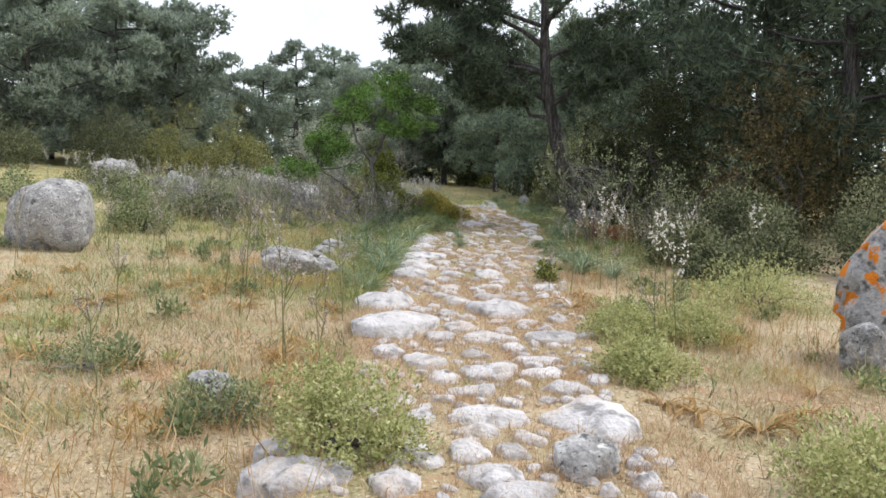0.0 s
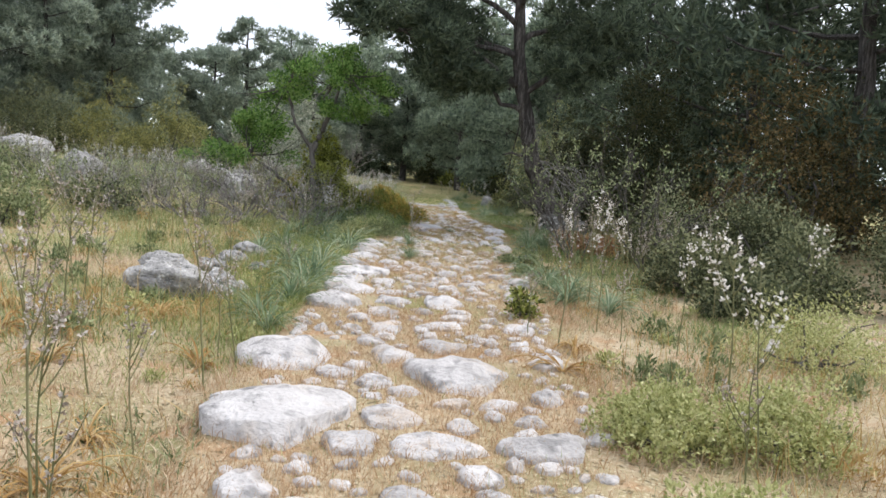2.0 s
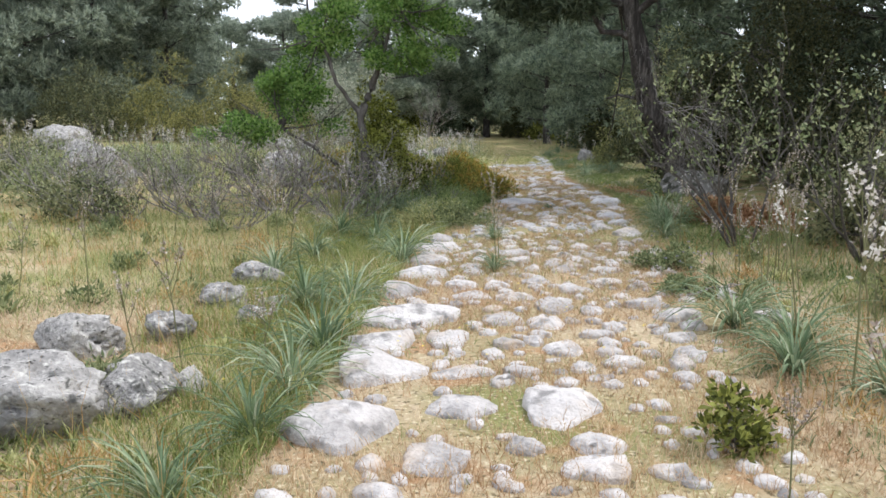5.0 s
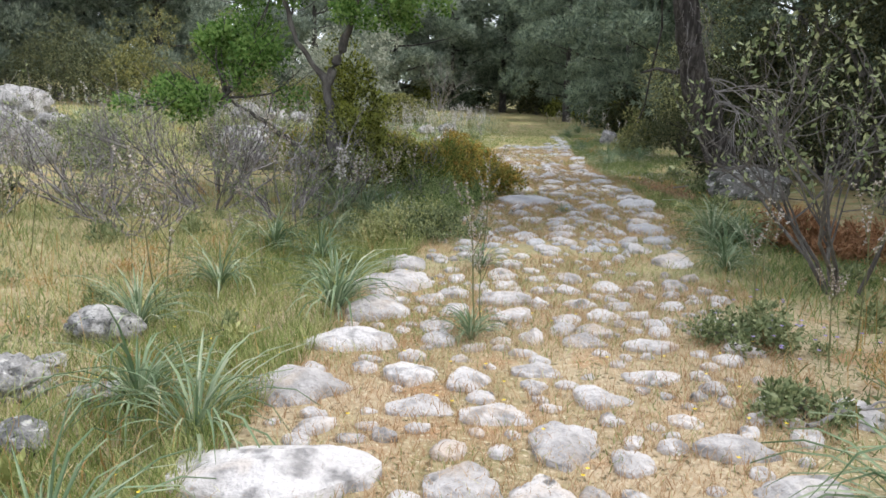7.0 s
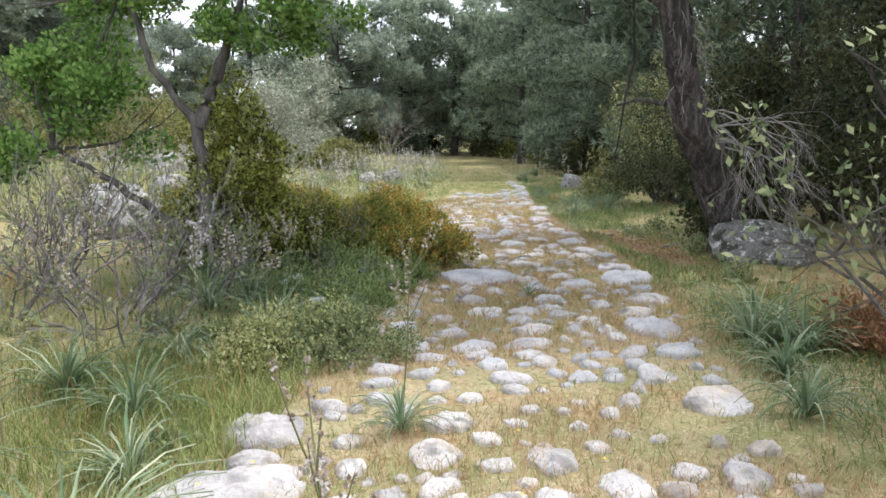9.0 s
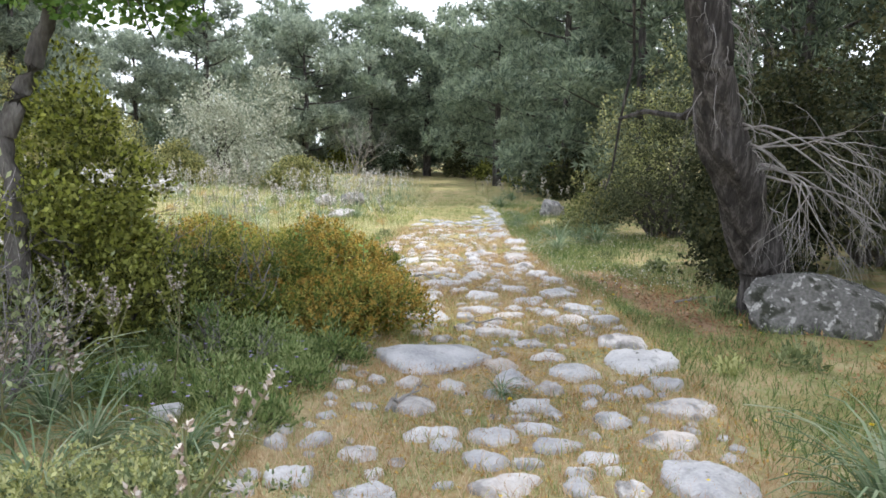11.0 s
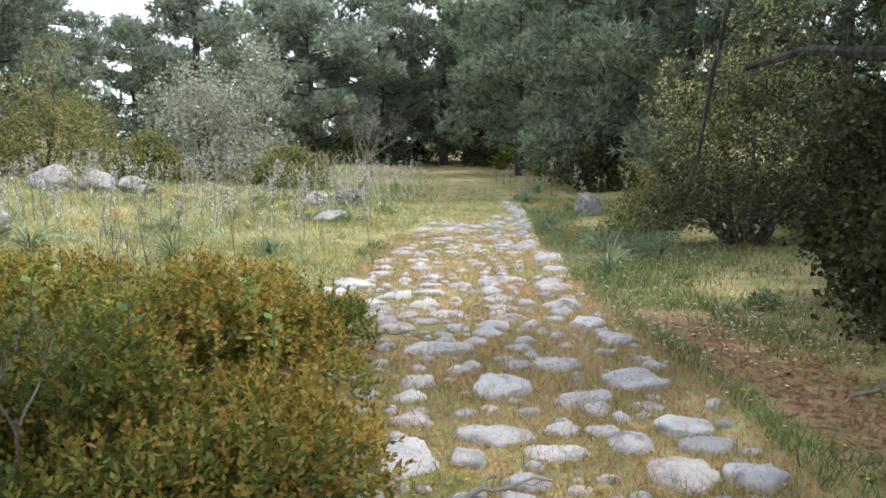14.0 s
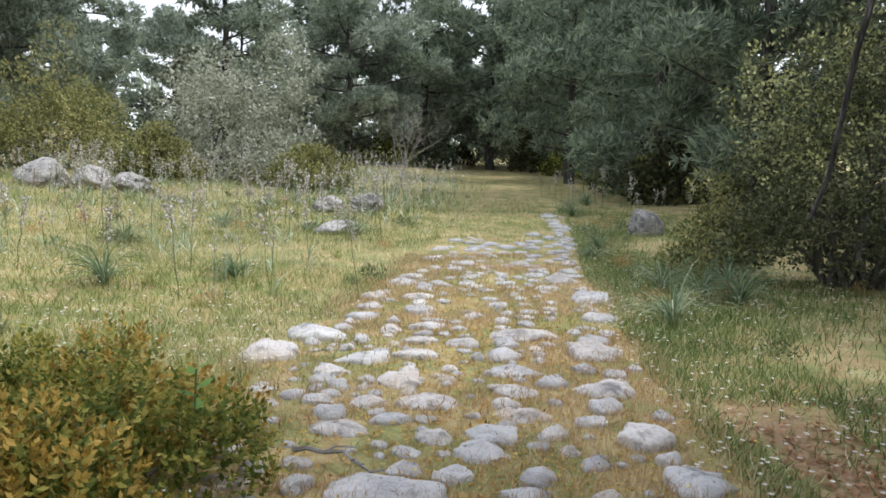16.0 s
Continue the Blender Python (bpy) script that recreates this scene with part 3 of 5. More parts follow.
# right-hand thickets
OAK = "dark evergreen oak thicket in the shade of pines"
for i, (x, y, rx, ry, h, n) in enumerate([(7.35, 27.2, 1.2, 1.1, 4.3, 26000), (9.3, 18.5, 2.4, 2.0, 4.6, 24000), (11.5, 14.5, 2.6, 2.0, 4.6, 18000), (6.6, 26.0, 0.8, 0.7, 1.7, 9000),
                                          (8.6, 24.6, 1.8, 1.7, 7.0, 24000), (9.3, 27.5, 1.8, 1.6, 5.2, 13000), (10.5, 30.0, 2.2, 2.0, 4.5, 14000), (8.2, 21.5, 1.3, 1.2, 2.4, 10000), (12.5, 21.0, 2.5, 2.4, 5.0, 12000), (7.5, 16.5, 1.3, 1.1, 1.7, 9000), (9.8, 33.6, 1.7, 1.3, 2.8, 11000), (9.0, 36.8, 1.5, 1.3, 2.6, 9000), (12.0, 34.0, 1.8, 1.5, 3.0, 10000)]):
    shrub(x, y, rx, ry, h, L_RUSTOAK if i in (1, 2) else L_OAK, n, 0.09, 0.031, "bronzed evergreen oak thicket before dark pines" if i in (1, 2) else OAK, "evergreen_oak", "bush", 90, 8, 20 + i, per=4, size=0.33, group="evergreen oaks", tips=None)
# Dull leaves below, bright tips above: the lit top is in the colour.
shrub(7.5, 31.6, 1.75, 1.4, 4.1, L_SCRUB, 32000, 0.055, 0.015, "tall grey-green shrub with yellow-green tips coloured as sunlit", "mock_privet", "bush", 70, 22, 40, size=0.3, per=4, tips=(L_THORN, "yellow-green young shoots"))
shrub(6.2, 32.4, 0.7, 0.7, 1.5, L_BROOM, 7000, 0.06, 0.014, "yellow-green leafy shrub at the foot of a taller one", "mock_privet", "bush", 40, 12, 41, size=0.3)
for i, (x, y, s) in enumerate([(5.0, 19.1, 0.7), (5.5, 18.6, 0.6)]):
    shrub(x, y, s, s * 0.8, 0.55, L_FERN, 4500, 0.08, 0.009, "patch of dead rust-brown fern in the shade", "dry_fern", "fern", 24, 8, 45 + i)
for i, (x, y, s, h) in enumerate([(5.2, 13.6, 0.9, 1.2), (6.4, 12.8, 1.0, 1.5), (6.6, 14.6, 1.2, 1.8), (7.9, 11.8, 1.3, 1.9), (5.0, 11.7, 0.7, 0.8), (8.8, 13.6, 1.3, 2.1), (6.0, 16.6, 1.0, 1.7), (7.2, 9.6, 1.0, 1.2)]):
    shrub(x, y, s, s * 0.9, h, L_SCRUB, 8500, 0.06, 0.017, "thin scrubby bush with grey stems and small leaves", "scrub_bush", "bush", 40, 30, 50 + i, bark=M_GREYBARK, core=0.8, group="scrub bushes")

for i, (x, y, s, h) in enumerate([(-4.2, 18.8, 0.8, 0.9), (-5.5, 20.5, 0.9, 1.0), (-7.2, 22.0, 1.0, 0.9), (-4.3, 23.2, 0.8, 0.9), (-8.5, 26.0, 1.1, 1.1), (-6.5, 27.5, 1.0, 0.9), (-3.6, 27.0, 0.9, 0.9), (-7.0, 17.5, 0.8, 0.8), (-10.5, 29.0, 1.2, 1.2), (-9.0, 20.0, 0.9, 1.0)]):
    shrub(x, y, s, s * 0.9, h, (L_SCRUB, L_HERB)[i % 2], 3200, 0.07, 0.015, "low grey-green scrub on the meadow slope", "slope_scrub", "bush", 30, 12, 110 + i, bark=M_DEAD, core=0.8, group="slope scrub")

# far meadow edge
shrub(-3.9, 45.2, 2.2, 1.9, 4.7, L_OLIVE, 20000, 0.14, 0.042, "silvery wild olive with several stems", "wild_olive", "tree", 80, 14, 60, size=0.3, per=3, low=0.04)
shrub(-2.1, 46.8, 1.3, 1.3, 5.2, L_OLIVE, 13000, 0.14, 0.042, "silvery wild olive with several stems", "wild_olive", "tree", 60, 12, 61, size=0.36, per=3, low=0.04)
for i, (x, y, rx, h) in enumerate([(-8.4, 45.0, 2.2, 4.1), (-11.6, 44.0, 2.4, 3.7), (-14.5, 43.0, 2.6, 3.2), (-5.0, 43.4, 1.2, 1.5), (-18.5, 39, 2.5, 3.0), (-1.2, 44.2, 1.4, 1.3)]):
    shrub(x, y, rx, rx * 0.8, h * 1.12, L_BROOM if i not in (2, 4) else L_SCRUB, 22000, 0.10, 0.034, "rounded yellow-green evergreen shrub on the meadow edge", "meadow_shrub", "bush", 70, 8, 62 + i, per=3, size=0.32, group="meadow edge shrubs")


def bare_shrub(x, y, h, spread, stems, label, seed, leaf=None, n=0, L=0.05, W=0.012, depth=3, bark=None, name="bare_shrub", lean=(0, 0)):
    r = np.random.default_rng(500 + seed)
    ob = thing(name, at(x, y), label, "shrub", "bare shrubs" if not leaf else "")
    ends = []
    for k in range(stems):
        a = r.uniform(0, 6.28)
        d = np.array([math.cos(a) * spread + lean[0], math.sin(a) * spread + lean[1], 1.0])
        q, e = twigs(r, [0.12 * math.cos(a), 0.12 * math.sin(a), -0.03], d, h * r.uniform(0.5, 0.7), 0.007 + 0.0065 * h, depth, 0.55, 0.18, 3)
        part("branch", *joined(q), bark or M_DEAD, ob)
        ends += e
    if leaf:
        e = np.array(ends)
        e = e[r.random(len(e)) < 0.8]
        part("foliage", *foliage(r, e, np.full(len(e), 0.07), n, L, W, core=0.9, upward=0.7), leaf, ob)
    return ob


for i, (x, y, h, spread) in enumerate([(-2.7, 19.3, 1.35, 1.2), (-1.6, 19.8, 1.5, 1.0), (-0.8, 20.2, 1.2, 1.3), (-3.5, 20.4, 1.1, 1.2), (-0.3, 20.6, 0.9, 0.9), (-1.9, 21.2, 1.6, 0.9), (-0.5, 19.3, 0.8, 1.2), (-4.4, 19.3, 1.2, 1.3), (-5.2, 20.6, 1.4, 1.0), (-2.0, 18.6, 0.8, 1.5), (-3.6, 18.7, 0.7, 1.5)]):
    bare_shrub(x, y, h, spread, 10, "leafless grey twiggy shrub", i, L_HERB, 600, 0.045, 0.010, bark=M_DEAD if i % 4 == 3 else M_TWIG)
bare_shrub(4.5, 16.9, 2.1, 0.6, 7, "spreading shrub of bare grey branches with pale new leaf tufts", 30, L_HERB, 1500, 0.055, 0.014, 3, M_GREYBARK, "budding_shrub", (0.15, 0.1))
bare_shrub(5.3, 15.6, 1.9, 0.6, 6, "spreading shrub of bare grey branches with pale new leaf tufts", 31, L_HERB, 1300, 0.055, 0.014, 3, M_GREYBARK, "budding_shrub")
bare_shrub(0.9, 21.6, 0.6, 0.5, 3, "leafless grey twiggy shrub", 33)
bare_shrub(0.15, 22.3, 1.3, 0.8, 5, "leafless grey twiggy shrub", 36, bark=M_TWIG)
bare_shrub(0.75, 22.6, 1.0, 0.9, 4, "leafless grey twiggy shrub", 37, bark=M_TWIG)
bare_shrub(0.2, 26.6, 0.9, 0.5, 3, "leafless grey twiggy shrub", 34)
bare_shrub(0.25, 60.0, 3.2, 0.35, 8, "dead grey bush standing before the dark pines", 35, None, 0, depth=3, name="dead_bush")


# ---- trees ----
def limbed_tree(name, x, y, stems, crown, leaf, n, L, W, bark, label, seed, size=(0.35, 0.6), twiggy=2):
    """stems: polylines with radii from the base; crown: centres for clumps."""
    r = np.random.default_rng(900 + seed)
    ob = thing(name, at(x, y), label, "tree")
    for i, (pts, r0, r1) in enumerate(stems):
        p = np.asarray(pts, float)
        t = np.linspace(0, len(p) - 1, 5 * len(p))
        q = np.stack([np.interp(t, np.arange(len(p)), p[:, k]) for k in range(3)], -1)
        q[1:-1] = (q[:-2] + q[1:-1] * 2 + q[2:]) / 4
        q[1:] += r.normal(0, 0.012, (len(q) - 1, 3))
        part("trunk" if i == 0 else "limb", *tube(q, np.linspace(r0, r1, len(q)), 10, 0.2), bark, ob, smooth=True)
    c = np.asarray(crown, float)
    for k in c:
        near = min((np.asarray(p[-1]) for p, _, _ in stems), key=lambda e: np.linalg.norm(e - k))
        q, _ = twigs(r, near, k - near + [0, 0, 0.02], np.linalg.norm(k - near) * 0.95 + 0.05, 0.02, 1, 0.4, 0.1, twiggy)
        part("twig", *joined(q), bark, ob)
    s = r.uniform(*size, len(c))
    part("crown", *foliage(r, c, s, n, L, W, flat=0.6, core=0.8), leaf, ob)
    return ob


r1 = np.random.default_rng(5)
cr = [(-1.9, 0.1, 1.45), (-1.5, 0.2, 1.75), (-2.1, 0.3, 1.2), (-1.2, 0.1, 1.6), (-1.7, -0.3, 1.3), (-1.0, 0.3, 2.2), (-1.4, 0.2, 2.3), (-0.6, 0.0, 2.9), (-0.9, 0.2, 3.1), (-0.3, -0.2, 3.3), (0.1, 0.2, 3.0),
      (0.5, 0.1, 3.4), (0.8, 0.0, 3.0), (1.1, 0.2, 3.2), (0.9, -0.3, 2.7), (1.4, 0.0, 3.0), (0.3, 0.3, 3.5), (-0.2, 0.2, 3.6), (0.7, 0.4, 3.5), (-0.6, 0.4, 3.4), (1.3, 0.3, 3.2), (-1.2, 0.3, 2.7), (-1.6, 0.2, 2.0), (-0.9, 0.0, 1.9), (0.9, 0.2, 2.4), (-2.3, 0.2, 1.55), (0.2, 0.0, 2.6)]
limbed_tree("green_tree", -0.35, 21.4,
            [([(0, 0, -0.05), (-0.05, 0.05, 0.9), (-0.12, 0.1, 1.6), (-0.5, 0.1, 2.1), (-0.75, 0.1, 2.9)], 0.075, 0.03),
             ([(-0.1, 0.08, 1.55), (0.15, 0.1, 2.1), (0.35, 0.1, 2.7), (0.5, 0.1, 3.3)], 0.06, 0.02),
             ([(0, 0.02, 0.25), (-0.5, 0.1, 0.7), (-1.0, 0.1, 1.05), (-1.5, 0.1, 1.35)], 0.06, 0.02)],
            cr + [(x + r1.normal(0, 0.35), y + r1.normal(0, 0.3), z + r1.normal(0, 0.22)) for x, y, z in cr], L_GREEN, 30000, 0.058, 0.019, M_GREYBARK, "crooked small tree with fresh bright green leaves", 1, (0.20, 0.40))


def pine(x, y, h, spread, seed, leaf=None, bare=0.25, tufts=2600, per=8, label="tall dark green pine with layered branches", lean=(0, 0), name="pine", L=0.34, W=0.040):
    r = np.random.default_rng(1300 + seed)
    ob = thing(name, at(x, y, r.uniform(0, 360)), label, "tree", "background pines")
    top = np.array([lean[0], lean[1], h])
    tp = curve_pts((0, 0, -0.1), top, 0, 9, 0.05, r)
    part("trunk", *tube(tp, np.linspace(0.035 * h ** 0.9, 0.03, 9), 8, 0.1), M_BARK, ob, smooth=True)
    c, s = [], []
    n = int(h * 2.6)
    for k in range(n):
        f = bare + (1 - bare) * (k + 0.5) / n
        a = k * 2.4 + r.uniform(-0.4, 0.4)
        reach = spread * (math.sin(math.pi * min(0.95, 0.12 + 0.75 * (1 - f))) * 0.85 + 0.12) * r.uniform(0.55, 1.2)
        p0 = np.array([np.interp(f * h, tp[:, 2], tp[:, i]) for i in range(3)])
        p1 = p0 + np.array([math.cos(a) * reach, math.sin(a) * reach, reach * r.uniform(0.1, 0.45)])
        part("limb", *tube(curve_pts(p0, p1, -0.06 * reach, 5, 0.04, r), np.linspace(0.02 + 0.012 * reach, 0.008, 5), 4), M_BARK, ob)
        for j in range(3):
            q = p0 + (p1 - p0) * (0.5 + 0.25 * j) + r.normal(0, 0.14 * reach, 3) * [1, 1, 0.5]
            c.append(q)
            s.append(spread * r.uniform(0.18, 0.31))
    part("crown", *needles(r, np.array(c), np.array(s), tufts, per, L, W, 0.55), leaf or L_PINE, ob)
    return ob


KINDS = [pine(-13.0, 50.0, 9.5, 4.0, 1, L_HAZEPINE, 0.04, 5600), pine(-19.0, 44.0, 9.0, 4.2, 2, L_HAZEPINE, 0.04, 5600), pine(-6.2, 54.0, 8.6, 2.3, 3, L_HAZEPINE, 0.08, 1900),
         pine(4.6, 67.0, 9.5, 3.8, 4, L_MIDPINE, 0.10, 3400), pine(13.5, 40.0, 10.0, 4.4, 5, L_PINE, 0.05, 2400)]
r2 = np.random.default_rng(21)
# The last of these pines is added to throw shade over the path.
PINES = [(-15.5, 47.5), (-20.5, 50.5), (-26, 42), (-24, 52), (-18, 57), (-17.5, 66), (-2.5, 62), (1.0, 66), (-4.6, 67), (2.0, 73), (7.5, 66), (9.5, 62), (12.5, 58), (14, 66), (-12.0, 78), (-1, 79), (9, 77), (-16, 76),
         (14, 49), (20, 47), (11.8, 34.5), (16.5, 33), (12.5, 26.5), (17.5, 25), (15.0, 18.5), (-30, 58), (-24, 68), (10.6, 43), (11.5, 52), (14.5, 30), (9.0, 47), (7.4, 55), (6.2, 71), (10.2, 71), (12.0, 20.6)]
for i, (x, y) in enumerate(PINES):
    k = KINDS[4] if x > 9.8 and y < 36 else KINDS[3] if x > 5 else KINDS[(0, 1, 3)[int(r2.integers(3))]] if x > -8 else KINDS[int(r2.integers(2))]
    sc = r2.uniform(0.8, 1.12)
    o = copy_thing(k, at(x, y, r2.uniform(0, 360)))
    o.scale = (sc, sc, sc)

# woods that close the view far behind the pines
rw = np.random.default_rng(61)
a = rw.uniform(-2.0, 2.0, 260)
rad = rw.uniform(84, 120, 260)
cw = np.stack([rad * np.sin(a), 8 + rad * np.cos(a), rw.uniform(0.5, 8.5, 260) + 1.0], -1)
tagged(new("far_woods", mesh("far_woods", *foliage(rw, cw, rw.uniform(2.2, 4.2, 260), 60000, 1.3, 0.4, 0.9), L_HAZEPINE)), "dense dark pine woods closing the horizon", "woods", kind="stuff")
UNDER = [(-3.5, 64), (-1.0, 63), (1.2, 65.5), (6.6, 64), (8.4, 61), (10, 58.5), (-6.5, 61), (9.2, 54), (9.0, 49), (8.8, 45.0), (12, 47), (-9.5, 56), (2.8, 70), (7.2, 69), (4.9, 74)]
for i, (x, y) in enumerate(UNDER):
    w = 1.3 + 0.5 * (i % 3)
    shrub(x, y, w, w * 0.9, 1.5 + 0.5 * (i % 4), (L_OAK, L_JUNIPER, L_PINE)[i % 3], 3200, 0.2, 0.06, "shaded evergreen undergrowth below the pines", "undergrowth_bush", "bush", 26, 4, 80 + i, size=0.4, group="undergrowth")


# the old pine beside the path
def old_pine(x, y):
    r = np.random.default_rng(77)
    ob = thing("old_pine", at(x, y), "leaning old pine with furrowed grey bark and dead lower branches", "tree")
    p = np.array([(0.05, 0, -0.15), (-0.03, -0.08, 0.5), (-0.38, -0.3, 1.1), (-0.75, -0.6, 1.8), (-1.0, -0.85, 2.5), (-1.2, -1.0, 3.3), (-1.42, -1.1, 4.4), (-1.5, -1.0, 6.0), (-1.4, -0.8, 8.0), (-1.3, -0.7, 9.5)])
    t = np.linspace(0, 9, 90)
    q = np.stack([np.interp(t, np.arange(10), p[:, k]) for k in range(3)], -1)
    for _ in range(3):
        q[1:-1] = (q[:-2] + q[1:-1] * 2 + q[2:]) / 4
    part("trunk", *tube(q, np.interp(np.arange(90), [0, 8, 40, 89], [0.33, 0.235, 0.19, 0.05]), 48, 0.16), M_BARK, ob, smooth=True)
    c, s = [], []
    for z0, dx, dy, dz, rad in [(4.3, -4.0, -0.5, 0.35, 0.07), (5.6, -3.4, 0.6, 0.5, 0.06), (6.6, -2.8, -0.6, 0.5, 0.05), (2.95, -2.4, -0.6, 0.7, 0.07), (3.6, -3.2, -1.2, 0.9, 0.08), (3.4, 1.8, -1.4, 0.9, 0.08), (4.2, -2.6, 1.4, 0.8, 0.08), (4.6, 2.4, 0.6, 0.8, 0.08), (5.0, -3.0, -0.4, 1.2, 0.08),
                                (5.4, 0.4, -2.6, 0.9, 0.07), (5.8, 2.4, -1.2, 1.0, 0.07), (6.3, -2.2, 1.2, 0.8, 0.06), (6.8, 1.6, 1.2, 0.9, 0.06), (7.4, -1.6, -0.8, 0.9, 0.05), (8.2, 1.0, -0.8, 0.8, 0.05)]:
        a = np.array([np.interp(z0, p[:, 2], p[:, 0]), np.interp(z0, p[:, 2], p[:, 1]), z0])
        b = a + [dx, dy, dz]
        cp = curve_pts(a, b, 0.25, 9, 0.06, r)
        part("limb", *tube(cp, np.linspace(rad, 0.02, 9), 8, 0.1), M_BARK, ob, smooth=True)
        for f in (0.5, 0.65, 0.8, 0.95, 1.05):
            for _ in range(2):
                c.append(a + (b - a) * f + r.normal(0, 0.34, 3) + [0, 0, 0.25])
                s.append(r.uniform(0.32, 0.6))
    part("crown", *needles(r, np.array(c), np.array(s), 12000, 7, 0.24, 0.021, 0.6), L_PINE, ob)
    for pts, rad in [([(-0.86, -0.65, 2.1), (-0.95, -0.1, 1.95), (-1.1, 0.5, 2.0), (-1.27, 0.85, 1.93)], 0.045), ([(-1.35, -1.0, 4.3), (-0.9, 1.6, 4.1), (-0.47, 3.1, 3.6), (-0.35, 3.4, 2.9), (-0.46, 3.5, 2.07), (-0.57, 3.52, 1.34), (-0.65, 3.52, 1.05)], 0.03)]:
        part("dead_branch", *tube(np.array(pts) + r.normal(0, 0.015, (len(pts), 3)), np.linspace(rad, rad * 0.4, len(pts)), 6), M_BARK, ob)
    for k in range(9):
        z = r.uniform(1.2, 1.9)
        a = np.array([np.interp(z, p[:, 2], p[:, 0]) + 0.15, np.interp(z, p[:, 2], p[:, 1]) - 0.1, z])
        w, _ = twigs(r, a, (r.uniform(0.5, 1.0), r.uniform(-0.8, 0.1), r.uniform(-0.2, 0.3)), r.uniform(0.6, 1.1), 0.013, 3, 0.5, -0.3, 3)
        part("dead_twig", *joined(w), M_DEAD, ob, "bare grey dead twig")
    for k in range(26):
        z = r.uniform(0.9, 3.2)
        a = r.uniform(-2.6, 0.2)
        b = np.array([np.interp(z, p[:, 2], p[:, 0]) + 0.24 * math.cos(a), np.interp(z, p[:, 2], p[:, 1]) + 0.24 * math.sin(a), z])
        w, _ = twigs(r, b, (math.cos(a), math.sin(a), -0.3), r.uniform(0.15, 0.35), 0.006, 2, 0.5, -0.5, 3)
        part("hanging_twig", *joined(w), M_DEAD, ob)
    return ob


old_pine(5.75, 23.75)


# ---- asphodels, weeds and grass ----
def straps(r, n, L, W, droop=1.0, lift=0.9, turn=0.0):
    vs, fs = [], []
    for k in range(n):
        a = turn + r.normal(0, 0.55)
        ln, w = L * r.uniform(0.6, 1.15), W * r.uniform(0.7, 1.2)
        t = np.linspace(0, 1, 6)
        el = lift * r.uniform(0.75, 1.6) - droop * r.uniform(0.5, 1.5) * t ** 1.5 * 1.6
        out = np.cumsum(np.cos(el)) * ln / 6
        z = np.cumsum(np.sin(el)) * ln / 6
        out, z = out - out[0] + 0.02 * r.random(), np.maximum(z - z[0], 0.004)
        p = np.stack([out * math.cos(a), out * math.sin(a), z], -1)
        s = np.array([-math.sin(a), math.cos(a), 0]) * 1.0
        ww = w * np.array([0.8, 1, 0.95, 0.8, 0.5, 0.08])[:, None]
        lift2 = np.zeros((6, 3))
        lift2[:, 2] = w * 0.5
        i0 = len(vs) * 18
        vs.append(np.stack([p - s * ww + lift2, p, p + s * ww + lift2], 1).reshape(-1, 3))
        for j in range(5):
            fs += [[i0 + 3 * j, i0 + 3 * j + 1, i0 + 3 * j + 4, i0 + 3 * j + 3], [i0 + 3 * j + 1, i0 + 3 * j + 2, i0 + 3 * j + 5, i0 + 3 * j + 4]]
    return np.concatenate(vs), fs


def flower_stalk(ob, r, h, branch, buds, size, petals, loose=0.006):
    """A stem with side branches, each ending in its own flower head."""
    p = curve_pts((0, 0, -0.02), (r.normal(0, 0.05), r.normal(0, 0.05), h), 0, 7, 0.008, r)
    part("stem", *tube(p, np.linspace(0.007, 0.003, 7), 4), P_STEM, ob)
    tips = [(p[-1], np.array([0, 0, 1.0]), 0.35 * h, 2)]
    for k in range(branch):
        z = h * r.uniform(0.5, 0.85)
        a = r.uniform(0, 6.28)
        s = np.array([math.cos(a) * 0.13, math.sin(a) * 0.13, 0.24]) * r.uniform(0.7, 1.3) * min(1, h)
        base = np.array([np.interp(z, p[:, 2], p[:, 0]), np.interp(z, p[:, 2], p[:, 1]), z])
        part("side_branch", *tube(curve_pts(base, base + s, -0.02, 4), np.linspace(0.0045, 0.0025, 4), 3), P_STEM, ob)
        tips.append((base + s, unit(s), 0.16 * h, 1))
    for tip, way, ln, more in tips:
        n = buds * more
        c = tip - way * (ln * r.random(n) ** 1.2)[:, None] + r.normal(0, loose, (n, 3))
        d = r.normal(0, 1, (n, 3)) + [0, 0, 0.6]
        c, d = np.repeat(c, 3, 0), unit(np.repeat(unit(d), 3, 0) + r.normal(0, 0.5, (n * 3, 3)))
        sd = unit(np.cross(d, r.normal(0, 1, d.shape)))
        part("flower_head", *blades(c, d, sd, size * r.uniform(0.7, 1.2, len(c)), size * 0.28), petals, ob)


def clump_kind(i, dry=False):
    r = np.random.default_rng(2000 + i)
    ob = thing("asphodel_clump", Matrix(), "withered straw-coloured asphodel clump" if dry else "clump of long arching blue-green asphodel leaves", "plant", "asphodel clumps")
    for k in range(6 if not dry else 4):
        part("leaf_fan", *straps(r, int(r.integers(10, 17)) if not dry else 9, r.uniform(0.6, 0.85) if not dry else 0.6, 0.008 if not dry else 0.0095, r.uniform(0.8, 1.35) if not dry else 1.4, r.uniform(0.85, 1.2) if not dry else 0.7, k * 1.05 + r.normal(0, 0.3)), L_STRAP if not dry else L_DRYSTRAP, ob)
    return ob


